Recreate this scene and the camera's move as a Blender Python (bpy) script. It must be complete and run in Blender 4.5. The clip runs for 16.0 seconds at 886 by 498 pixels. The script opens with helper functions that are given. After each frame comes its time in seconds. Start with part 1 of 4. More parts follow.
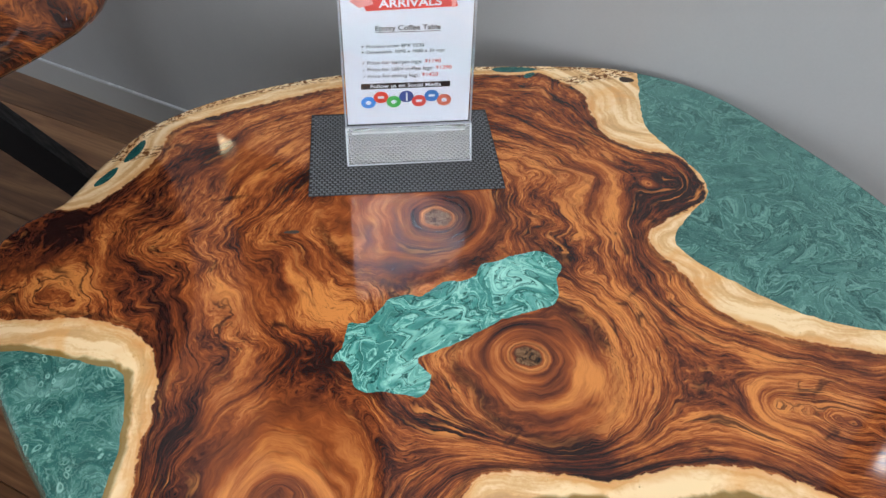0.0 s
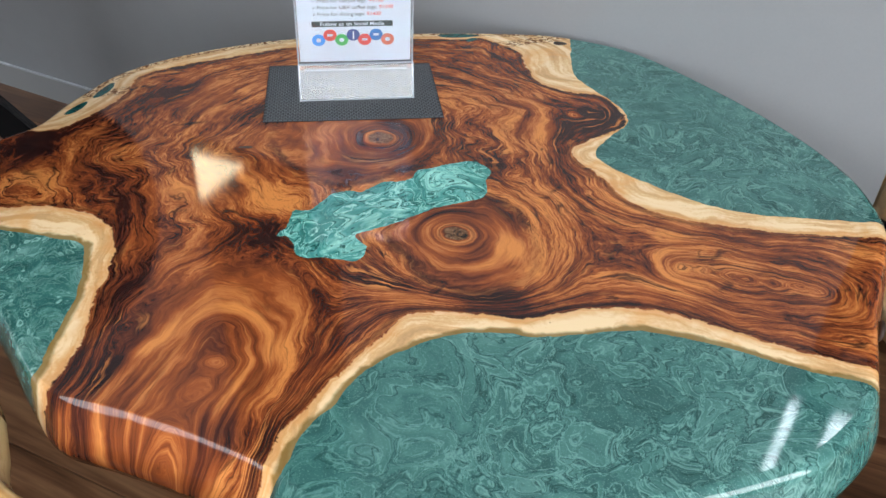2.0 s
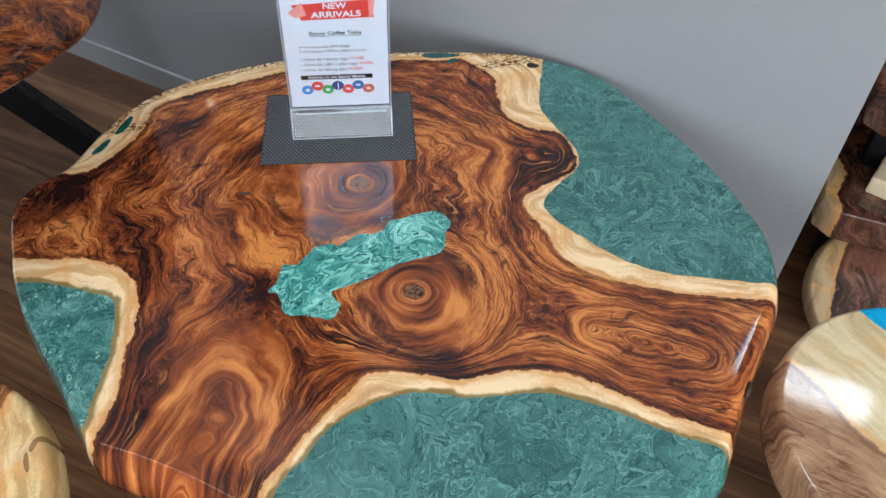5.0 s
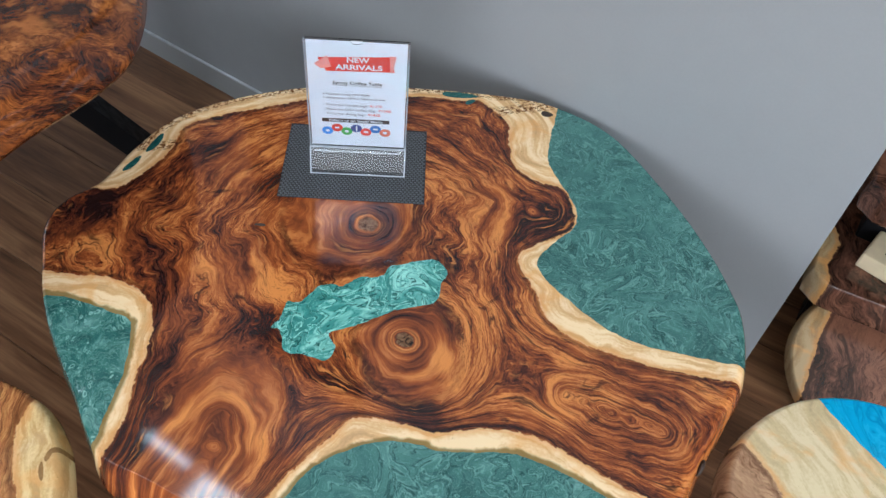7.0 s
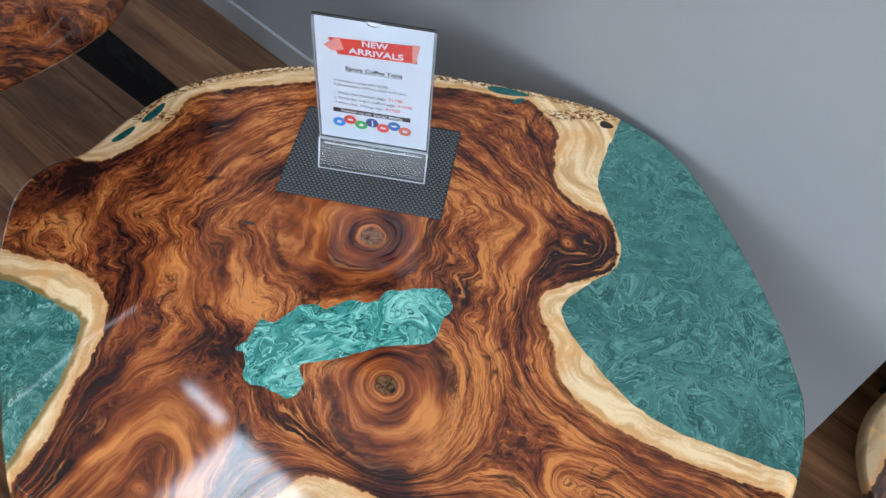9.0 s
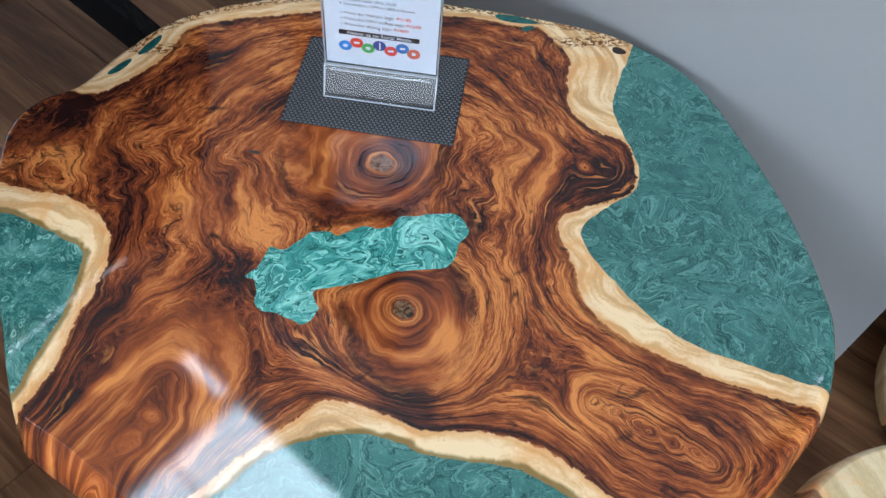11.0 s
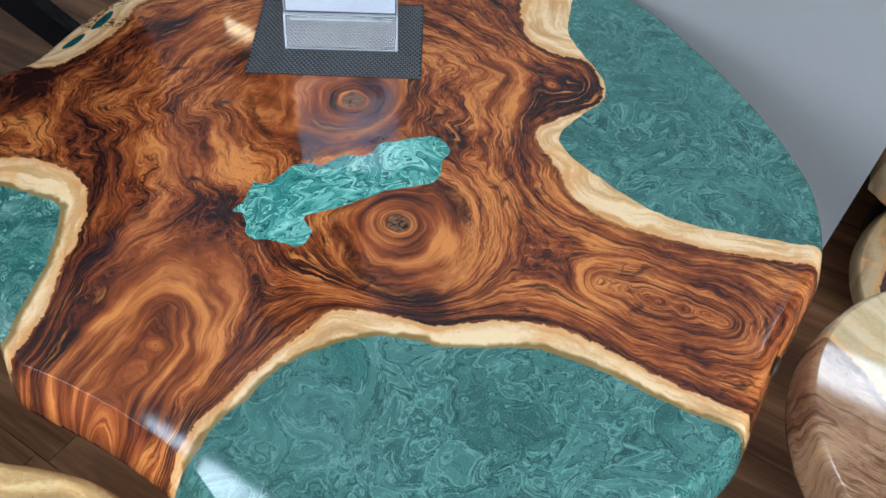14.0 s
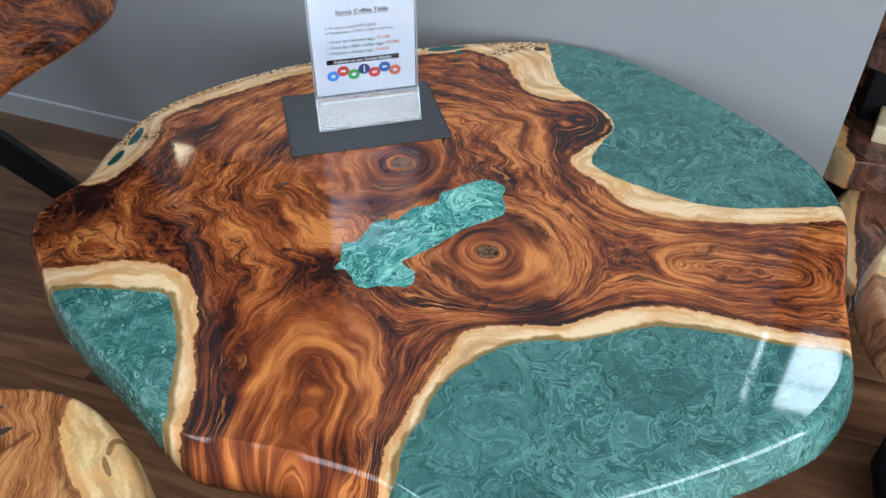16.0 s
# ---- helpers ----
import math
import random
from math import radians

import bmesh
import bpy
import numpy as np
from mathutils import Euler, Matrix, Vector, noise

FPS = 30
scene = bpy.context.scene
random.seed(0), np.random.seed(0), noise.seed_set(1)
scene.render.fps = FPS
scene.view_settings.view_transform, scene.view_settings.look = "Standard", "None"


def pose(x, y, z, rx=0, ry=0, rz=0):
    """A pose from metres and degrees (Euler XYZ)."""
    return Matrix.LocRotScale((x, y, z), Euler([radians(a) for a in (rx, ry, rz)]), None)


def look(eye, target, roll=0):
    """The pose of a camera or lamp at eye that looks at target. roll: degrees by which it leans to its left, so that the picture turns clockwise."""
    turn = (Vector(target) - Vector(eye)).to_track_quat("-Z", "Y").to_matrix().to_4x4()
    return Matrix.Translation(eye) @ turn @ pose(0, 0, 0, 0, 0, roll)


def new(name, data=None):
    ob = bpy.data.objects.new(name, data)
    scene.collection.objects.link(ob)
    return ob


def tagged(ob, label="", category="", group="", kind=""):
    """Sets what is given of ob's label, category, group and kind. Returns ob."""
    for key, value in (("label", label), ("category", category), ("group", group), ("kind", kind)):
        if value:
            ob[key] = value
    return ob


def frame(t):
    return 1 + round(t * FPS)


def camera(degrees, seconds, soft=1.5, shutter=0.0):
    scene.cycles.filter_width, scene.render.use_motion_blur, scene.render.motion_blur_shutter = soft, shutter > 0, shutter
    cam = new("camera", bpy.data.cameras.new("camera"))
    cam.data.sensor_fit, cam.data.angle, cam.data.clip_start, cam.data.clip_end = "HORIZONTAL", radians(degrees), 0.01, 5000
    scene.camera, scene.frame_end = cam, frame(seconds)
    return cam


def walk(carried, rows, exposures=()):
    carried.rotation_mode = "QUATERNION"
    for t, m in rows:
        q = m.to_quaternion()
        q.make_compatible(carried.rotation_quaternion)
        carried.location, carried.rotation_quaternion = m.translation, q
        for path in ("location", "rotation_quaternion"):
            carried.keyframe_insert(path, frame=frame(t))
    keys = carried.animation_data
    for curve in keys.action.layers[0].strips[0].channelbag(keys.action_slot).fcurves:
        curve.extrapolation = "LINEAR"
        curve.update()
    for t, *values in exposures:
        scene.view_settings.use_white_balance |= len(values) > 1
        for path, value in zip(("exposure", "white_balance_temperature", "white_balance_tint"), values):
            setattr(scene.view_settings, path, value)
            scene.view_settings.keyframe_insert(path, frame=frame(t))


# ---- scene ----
cam = camera(58.29, 16.0)
PATH = [
    (0, (0.233, -0.575, 1.037), (-0.679, 1.4, -0.911), 1.9),
    (0.5, (0.247, -0.633, 1.003), (-0.691, 1.415, -0.854), 1.5),
    (1, (0.279, -0.679, 0.97), (-0.671, 1.43, -0.811), 1.6),
    (1.5, (0.321, -0.703, 0.952), (-0.62, 1.434, -0.8), 1.9),
    (2, (0.36, -0.72, 0.938), (-0.569, 1.438, -0.797), 2.4),
    (2.5, (0.395, -0.734, 0.932), (-0.522, 1.43, -0.8), 3.0),
    (3, (0.435, -0.712, 0.936), (-0.498, 1.427, -0.822), 3.1),
    (3.5, (0.437, -0.672, 0.952), (-0.493, 1.385, -0.902), 2.7),
    (4, (0.426, -0.651, 1.034), (-0.495, 1.304, -0.928), 2.1),
    (6.5, (0.419, -0.719, 1.393), (-0.419, 1.012, -0.803), 5.0),
    (7, (0.425, -0.619, 1.381), (-0.459, 1.07, -0.83), 6.3),
    (7.5, (0.423, -0.494, 1.361), (-0.551, 1.121, -0.868), 6.4),
    (8, (0.41, -0.409, 1.323), (-0.622, 1.13, -0.934), 6.9),
    (8.5, (0.402, -0.395, 1.307), (-0.658, 1.084, -0.976), 6.5),
    (9, (0.401, -0.408, 1.297), (-0.659, 1.027, -1.014), 6.4),
    (9.5, (0.401, -0.421, 1.281), (-0.633, 0.98, -1.063), 6.3),
    (12, (0.419, -0.469, 1.18), (-0.563, 0.96, -1.169), 5.6),
    (12.5, (0.428, -0.479, 1.155), (-0.549, 0.981, -1.176), 5.6),
    (13, (0.435, -0.496, 1.132), (-0.53, 1.009, -1.176), 5.3),
    (13.5, (0.444, -0.529, 1.12), (-0.504, 1.044, -1.15), 4.9),
    (14, (0.443, -0.586, 1.114), (-0.491, 1.079, -1.096), 3.7),
    (14.5, (0.411, -0.654, 1.113), (-0.493, 1.125, -1.019), 2.4),
    (15, (0.361, -0.725, 1.111), (-0.489, 1.179, -0.931), 1.4),
    (15.5, (0.314, -0.768, 1.101), (-0.47, 1.261, -0.848), 0.7),
    (16, (0.282, -0.807, 1.081), (-0.422, 1.314, -0.797), 0.2),
]
# seconds, stops, kelvin, tint: the automatic white balance drifts from warm to cool
EXPOSURE = [(0, 0.03, 7250, 13), (2, 0.03, 6950, 12), (4, 0.02, 6800, 12), (7, 0.0, 6600, 10), (12, 0.0, 6250, 9), (16, 0.0, 6450, 10)]
walk(cam, [(t, look(eye, target, roll)) for t, eye, target, roll in PATH], EXPOSURE)

# ---- world, daylight and exposure ----
TOP = 0.45          # height of the main table's surface
CEIL = 3.2
NORTH = 0.60        # face of the grey wall behind the table
CORNER = 0.556      # where that wall ends

world = bpy.data.worlds.new("world")
scene.world = world
world.use_nodes = True
wn = world.node_tree
sky = wn.nodes.new("ShaderNodeTexSky")
sky.sky_type = "NISHITA"
sky.sun_disc = False
sky.sun_elevation, sky.sun_rotation = radians(48), radians(120)
wn.links.new(sky.outputs[0], wn.nodes["Background"].inputs[0])
wn.nodes["Background"].inputs[1].default_value = 0.12
sun_data = bpy.data.lights.new("sun", "SUN")
sun_data.energy, sun_data.angle, sun_data.color = 2.0, radians(0.6), (1.0, 0.95, 0.88)
sun = new("sun", sun_data)
sun.matrix_world = look((6, -3, 8), (0, 2, 0))


def window_lamp(name, place, aim, w, h, watts, tint):
    data = bpy.data.lights.new(name, "AREA")
    data.shape, data.size, data.size_y, data.energy, data.color = "RECTANGLE", w, h, watts, tint
    ob = new(name, data)
    ob.matrix_world = look(place, aim)
    return ob


window_lamp("window_light", (3.86, -1.6, 1.5), (0, -1.0, 0.9), 2.6, 1.9, 150, (0.82, 0.91, 1.0))
window_lamp("window_light", (1.75, -3.86, 1.6), (0.2, 0, 0.8), 3.7, 1.7, 145, (0.84, 0.92, 1.0))
# Added strip lamp with no known source, only draws the table's crease highlight.
window_lamp("window_light", (-1.85, -3.9, 2.6), (-0.6, 0, 1.2), 1.45, 0.62, 16, (0.85, 0.93, 1.0))
window_lamp("window_light", (-4.45, -1.0, 1.35), (0, -0.6, 0.6), 2.2, 1.9, 22, (0.72, 0.86, 1.0))


# ---- node helpers ----
def mat(name):
    m = bpy.data.materials.new(name)
    m.use_nodes = True
    nt = m.node_tree
    return m, nt, nt.nodes["Principled BSDF"]


def node(nt, kind, **kw):
    n = nt.nodes.new("ShaderNode" + kind)
    for k, v in kw.items():
        if k == "operation":
            n.operation = v
        elif k == "blend":
            n.data_type, n.blend_type = "RGBA", v
        elif k == "attribute":
            n.attribute_name = v
    return n


def put(nt, socket, value):
    if isinstance(value, bpy.types.NodeSocket):
        nt.links.new(value, socket)
    elif value is not None:
        socket.default_value = value


def calc(nt, op, a, b=None, c=None, clamp=False):
    n = node(nt, "Math", operation=op)
    n.use_clamp = clamp
    for s, v in zip(n.inputs, (a, b, c)):
        put(nt, s, v)
    return n.outputs[0]


def noise_tex(nt, vector, scale, detail=4.0, rough=0.55, distortion=0.0, colour=False):
    n = node(nt, "TexNoise")
    put(nt, n.inputs["Vector"], vector)
    n.inputs["Scale"].default_value, n.inputs["Detail"].default_value = scale, detail
    n.inputs["Roughness"].default_value, n.inputs["Distortion"].default_value = rough, distortion
    return n.outputs[1 if colour else 0]


def ramp(nt, fac, stops, ease="LINEAR"):
    n = node(nt, "ValToRGB")
    n.color_ramp.interpolation = ease
    els = n.color_ramp.elements
    while len(els) < len(stops):
        els.new(0.5)
    for e, (p, c) in zip(els, stops):
        e.position, e.color = p, (*c, 1) if len(c) == 3 else c
    put(nt, n.inputs[0], fac)
    return n.outputs[0]


def blend(nt, fac, a, b, kind="MIX"):
    n = node(nt, "Mix", blend=kind)
    put(nt, n.inputs[0], fac)
    for s, v in ((n.inputs[6], a), (n.inputs[7], b)):
        put(nt, s, (*v, 1) if isinstance(v, tuple) and len(v) == 3 else v)
    return n.outputs[2]


def span(nt, v, lo, hi, a=0.0, b=1.0):
    n = node(nt, "MapRange")
    n.interpolation_type = "SMOOTHSTEP"
    put(nt, n.inputs[0], v)
    for i, x in zip((1, 2, 3, 4), (lo, hi, a, b)):
        n.inputs[i].default_value = x
    return n.outputs[0]


def bump(nt, bsdf, height, strength=0.2, dist=0.002, slot="Normal"):
    n = node(nt, "Bump")
    n.inputs["Strength"].default_value, n.inputs["Distance"].default_value = strength, dist
    put(nt, n.inputs["Height"], height)
    nt.links.new(n.outputs[0], bsdf.inputs[slot])


def coords(nt):
    return node(nt, "TexCoord").outputs["Object"]


def xyz(nt, v):
    n = node(nt, "SeparateXYZ")
    put(nt, n.inputs[0], v)
    return n.outputs


def vec(nt, x, y, z):
    n = node(nt, "CombineXYZ")
    for s, v in zip(n.inputs, (x, y, z)):
        put(nt, s, v)
    return n.outputs[0]


# ---- materials ----
def plain(name, colour, rough=0.5, metal=0.0, grain=60.0, vary=0.12, relief=0.1, gloss=0.5):
    m, nt, b = mat(name)
    p = coords(nt)
    n = noise_tex(nt, p, grain, 5)
    n2 = noise_tex(nt, p, grain / 14, 3)
    dark = tuple(c * (1 - vary) for c in colour)
    lite = tuple(min(1, c * (1 + vary)) for c in colour)
    c1 = ramp(nt, calc(nt, "ADD", calc(nt, "MULTIPLY", n, 0.5), calc(nt, "MULTIPLY", n2, 0.5)), [(0.3, dark), (0.7, lite)])
    nt.links.new(c1, b.inputs["Base Color"])
    b.inputs["Metallic"].default_value = metal
    b.inputs["Specular IOR Level"].default_value = gloss
    nt.links.new(span(nt, n2, 0.3, 0.7, rough * 0.85, min(1, rough * 1.15)), b.inputs["Roughness"])
    if relief:
        bump(nt, b, n, relief, 0.001)
    return m


def slab_wood(name, heart, sap, lacquer=0.06, rings=13.0, wild=1.0, edge_stain=True):
    """Lacquered slab timber. heart and sap: four and two colours from dark to light. Reads the growth-ring field of the mesh."""
    m, nt, b = mat(name)
    p = coords(nt)
    x, y, z = xyz(nt, p)
    ring = node(nt, "Attribute", attribute="ring").outputs["Fac"]
    sapd = node(nt, "Attribute", attribute="sap").outputs["Fac"]
    rim = node(nt, "Attribute", attribute="edge").outputs["Fac"]
    knot = node(nt, "Attribute", attribute="knot").outputs["Fac"]
    rind = node(nt, "Attribute", attribute="rind").outputs["Fac"]
    tone = node(nt, "Attribute", attribute="tone").outputs["Fac"]
    bark = node(nt, "Attribute", attribute="bark").outputs["Fac"]
    mul = lambda u, v: calc(nt, "MULTIPLY", u, v)  # noqa: E731
    add = lambda u, v: calc(nt, "ADD", u, v)  # noqa: E731
    mid = lambda u, k: mul(calc(nt, "SUBTRACT", u, 0.5), k)  # noqa: E731
    w1 = noise_tex(nt, p, 7.0, 2, 0.5, 0.6)
    w2 = noise_tex(nt, p, 26.0, 3, 0.55, 0.6)
    w3 = noise_tex(nt, p, 70.0, 2, 0.5, 0.3)
    still = calc(nt, "MAXIMUM", knot, span(nt, noise_tex(nt, p, 8.5, 2, 0.5, 0.4), 0.50, 0.66, 0.0, 0.7))
    busy = calc(nt, "SUBTRACT", 1.0, mul(still, 0.88))
    calm = calc(nt, "SUBTRACT", 1.0, mul(knot, 0.55))
    warp = add(add(mid(w1, 0.46 * wild), mid(w2, 0.075 * wild)), mid(w3, 0.016 * wild))
    # long even arcs along the barky edge, uneven rings in the knots
    calm = mul(calm, span(nt, bark, 0.05, 0.22, 0.3, 1.0))
    r = add(ring, add(mul(warp, calm), mul(mid(noise_tex(nt, p, 16.0, 2, 0.5, 0.4), 0.10), knot)))
    slow = lambda k: (mul(x, k), mul(y, k))  # noqa: E731
    n1 = noise_tex(nt, vec(nt, mul(r, rings * 0.7), *slow(4.5)), 1.0, 2, 0.5)
    n2 = noise_tex(nt, vec(nt, mul(r, rings * 2.2), *slow(10.0)), 1.0, 3, 0.55)
    n3 = noise_tex(nt, vec(nt, mul(r, rings * 7.0), *slow(30.0)), 1.0, 4, 0.65)
    n4 = noise_tex(nt, vec(nt, mul(r, rings * 30), *slow(110.0)), 1.0, 2, 0.6)
    patch = noise_tex(nt, p, 6.5, 3, 0.55, 0.8)
    f = add(mul(mid(n1, 0.42), add(1.0, mul(knot, 0.45))), mid(n2, 0.34))
    f = add(f, add(mul(mid(n3, 0.42), busy), mul(mid(n4, 0.24), add(busy, 0.2))))
    f = add(f, add(mid(patch, 0.30), mul(tone, 0.115)))
    f = add(f, 0.517)
    hc = ramp(nt, f, [(0.375, heart[0]), (0.45, heart[1]), (0.535, heart[2]), (0.635, heart[3])])
    # dark veins that follow the rings, broken along their length
    vein = noise_tex(nt, vec(nt, mul(r, rings * 0.9), *slow(3.5)), 1.0, 2, 0.5)
    line = calc(nt, "ABSOLUTE", calc(nt, "SUBTRACT", vein, 0.5))
    gaps = span(nt, noise_tex(nt, p, 12.0, 2), 0.42, 0.58, 0.1, 0.85)
    hc = blend(nt, mul(mul(span(nt, line, 0.0, 0.020, 1.0, 0.0), gaps), calc(nt, "SUBTRACT", 1.0, mul(knot, 0.6))), hc, heart[0])
    fine = noise_tex(nt, vec(nt, mul(r, rings * 3.2), *slow(10.0)), 1.0, 3, 0.55)
    fline = calc(nt, "ABSOLUTE", calc(nt, "SUBTRACT", fine, 0.47))
    hc = blend(nt, mul(mul(busy, span(nt, fline, 0.0, 0.013, 0.9, 0.0)), span(nt, noise_tex(nt, p, 15.0, 2), 0.42, 0.57)), hc, heart[0])
    pore = noise_tex(nt, vec(nt, mul(r, rings * 42), *slow(75.0)), 1.0, 2, 0.5)
    hc = blend(nt, mul(busy, span(nt, pore, 0.60, 0.68, 0.0, 0.5)), hc, heart[0])
    # golden filaments and flashes along the grain
    fil = noise_tex(nt, vec(nt, mul(r, rings * 3.6), *slow(11.0)), 1.0, 3, 0.6)
    here = span(nt, noise_tex(nt, p, 10.0, 2, 0.5, 0.5), 0.44, 0.60)
    hc = blend(nt, mul(mul(add(mul(busy, 0.6), 0.4), span(nt, fil, 0.55, 0.66, 0.0, 0.9)), here), hc, heart[3])
    blot = noise_tex(nt, p, 22.0, 4, 0.6, 0.8)
    hc = blend(nt, mul(busy, span(nt, add(blot, mul(tone, -0.05)), 0.61, 0.71, 0.0, 0.8)), hc, heart[0])
    # dark uneven rind round each knot, then its cracked grey pith
    rd = calc(nt, "ABSOLUTE", add(rind, add(mid(w2, 0.022), mid(w1, 0.02))))
    hc = blend(nt, mul(span(nt, rd, 0.0008, 0.0095, 0.9, 0.0), add(mul(gaps, 0.75), 0.15)), hc, heart[0])
    rim2 = calc(nt, "ABSOLUTE", calc(nt, "SUBTRACT", add(ring, mid(w2, 0.10)), 0.90))
    hc = blend(nt, mul(mul(span(nt, rim2, 0.0, 0.03, 0.5, 0.0), gaps), span(nt, rind, 0.0, 0.01)), hc, heart[0])
    pith = noise_tex(nt, p, 90.0, 4, 0.7, 1.5)
    pc = ramp(nt, pith, [(0.40, (0.016, 0.010, 0.006)), (0.46, (0.11, 0.055, 0.026)), (0.6, (0.24, 0.135, 0.068))])
    hc = blend(nt, mul(span(nt, add(ring, mid(w2, 0.05)), 0.955, 0.985, 0, 0.85), span(nt, rind, 0.0, 0.01)), hc, pc)
    # sapwood with a ragged border
    sd = calc(nt, "ADD", sapd, calc(nt, "MULTIPLY", calc(nt, "SUBTRACT", noise_tex(nt, p, 55.0, 5, 0.65, 1.0), 0.5), 0.014))
    sn = calc(nt, "ADD", calc(nt, "MULTIPLY", noise_tex(nt, vec(nt, calc(nt, "MULTIPLY", r, rings * 1.6), *slow(9.0)), 1.0, 4, 0.55), 0.84), calc(nt, "MULTIPLY", noise_tex(nt, p, 240.0, 3, 0.6), 0.16))
    sc = ramp(nt, sn, [(0.29, tuple(0.72 * c for c in sap[0])), (0.44, sap[0]), (0.56, sap[1])])
    sc = blend(nt, span(nt, noise_tex(nt, p, 16.0, 3, 0.55, 0.6), 0.52, 0.70, 0.0, 0.55), sc, (0.74, 0.34, 0.10))
    sc = blend(nt, span(nt, add(sd, mid(w2, 0.02)), 0.001, 0.013, 0.6, 0.0), sc, (0.66, 0.29, 0.085))
    fleck = noise_tex(nt, vec(nt, calc(nt, "MULTIPLY", x, 150.0), calc(nt, "MULTIPLY", y, 150.0), calc(nt, "MULTIPLY", bark, 260.0)), 1.0, 3, 0.6, 0.6)
    near = span(nt, calc(nt, "ADD", bark, calc(nt, "MULTIPLY", w2, 0.008)), 0.010, 0.020, 1.0, 0.0)
    sc = blend(nt, calc(nt, "MULTIPLY", span(nt, fleck, 0.47, 0.55), near), sc, (0.16, 0.062, 0.02))
    speck = noise_tex(nt, p, 90.0, 4, 0.7, 1.2)
    sc = blend(nt, span(nt, speck, 0.66, 0.73, 0.0, 0.6), sc, (0.22, 0.09, 0.025))
    shadow = blend(nt, span(nt, calc(nt, "ABSOLUTE", calc(nt, "ADD", sd, 0.005)), 0.0, 0.007, 0.6, 0.0), hc, heart[0])
    col = blend(nt, span(nt, sd, -0.0006, 0.0012), shadow, sc)
    if edge_stain:
        ed = calc(nt, "ADD", rim, calc(nt, "MULTIPLY", calc(nt, "SUBTRACT", w2, 0.5), 0.016))
        col = blend(nt, span(nt, ed, 0.0035, 0.0085, 0.85, 0.0), col, (0.17, 0.105, 0.022))
    nt.links.new(col, b.inputs["Base Color"])
    b.inputs["Roughness"].default_value = lacquer
    b.inputs["IOR"].default_value = 1.5
    bump(nt, b, noise_tex(nt, p, 3.5, 2), 0.08, 0.004)
    return m


def resin(name, dark, mid, light, scale=22.0, swirl=2.2, flake=0.4, rough=0.05, bubbles=False, contrast=0.45, ink=0.95, shine=0.58):
    """Pearl-pigmented casting resin under a polished surface."""
    m, nt, b = mat(name)
    p = coords(nt)
    wv = noise_tex(nt, p, scale * 0.42, 2, 0.5, swirl * 0.6, colour=True)
    add = node(nt, "VectorMath", operation="MULTIPLY_ADD")
    put(nt, add.inputs[0], wv)
    add.inputs[1].default_value = (3.2 / scale,) * 3
    put(nt, add.inputs[2], p)
    q = add.outputs[0]
    a = noise_tex(nt, q, scale * 0.9, 3, 0.5, swirl * 0.5)
    flow = noise_tex(nt, q, scale * 0.95, 4, 0.55, swirl * 0.6)
    flow2 = noise_tex(nt, q, scale * 2.1, 3, 0.5, swirl * 0.4)
    lines = lambda v, at, w: span(nt, calc(nt, "ABSOLUTE", calc(nt, "SUBTRACT", v, at)), 0.0, w, 1.0, 0.0)  # noqa: E731
    half = lambda u, v, k: tuple(i + (j - i) * k for i, j in zip(u, v))  # noqa: E731
    c = ramp(nt, a, [(0.30, half(dark, mid, 0.45)), (0.5, mid), (0.72, half(mid, light, contrast))])
    c = blend(nt, calc(nt, "MULTIPLY", lines(flow, 0.535, 0.026), shine), c, light)
    c = blend(nt, calc(nt, "MULTIPLY", lines(flow2, 0.53, 0.03), 0.25), c, light)
    c = blend(nt, calc(nt, "MULTIPLY", lines(flow, 0.48, 0.022), ink), c, dark)
    c = blend(nt, calc(nt, "MULTIPLY", lines(flow2, 0.47, 0.022), 0.3), c, dark)
    spark = noise_tex(nt, p, 520.0, 3, 0.75)
    c = blend(nt, span(nt, spark, 0.54, 0.7, 0.0, flake), c, light)
    if bubbles:
        vo = node(nt, "TexVoronoi")
        put(nt, vo.inputs["Vector"], q)
        vo.inputs["Scale"].default_value = 75.0
        ringed = calc(nt, "ABSOLUTE", calc(nt, "SUBTRACT", vo.outputs["Distance"], 0.30))
        some = span(nt, noise_tex(nt, p, 30.0, 2), 0.45, 0.6)
        c = blend(nt, calc(nt, "MULTIPLY", span(nt, ringed, 0.02, 0.12, 0.8, 0.0), some), c, light)
        froth = node(nt, "TexVoronoi")
        put(nt, froth.inputs["Vector"], p)
        froth.inputs["Scale"].default_value = 120.0
        c = blend(nt, calc(nt, "MULTIPLY", span(nt, froth.outputs["Distance"], 0.10, 0.30, 0.85, 0.0), span(nt, noise_tex(nt, p, 42.0, 2), 0.50, 0.62)), c, light)
    cloud = noise_tex(nt, p, 3.0, 2)
    c = blend(nt, span(nt, cloud, 0.35, 0.7, 0.0, 0.35), c, mid)
    nt.links.new(c, b.inputs["Base Color"])
    b.inputs["Roughness"].default_value = rough
    b.inputs["IOR"].default_value = 1.52
    b.inputs["Metallic"].default_value = 0.0
    bump(nt, b, noise_tex(nt, p, 3.0, 2), 0.08, 0.004)
    return m


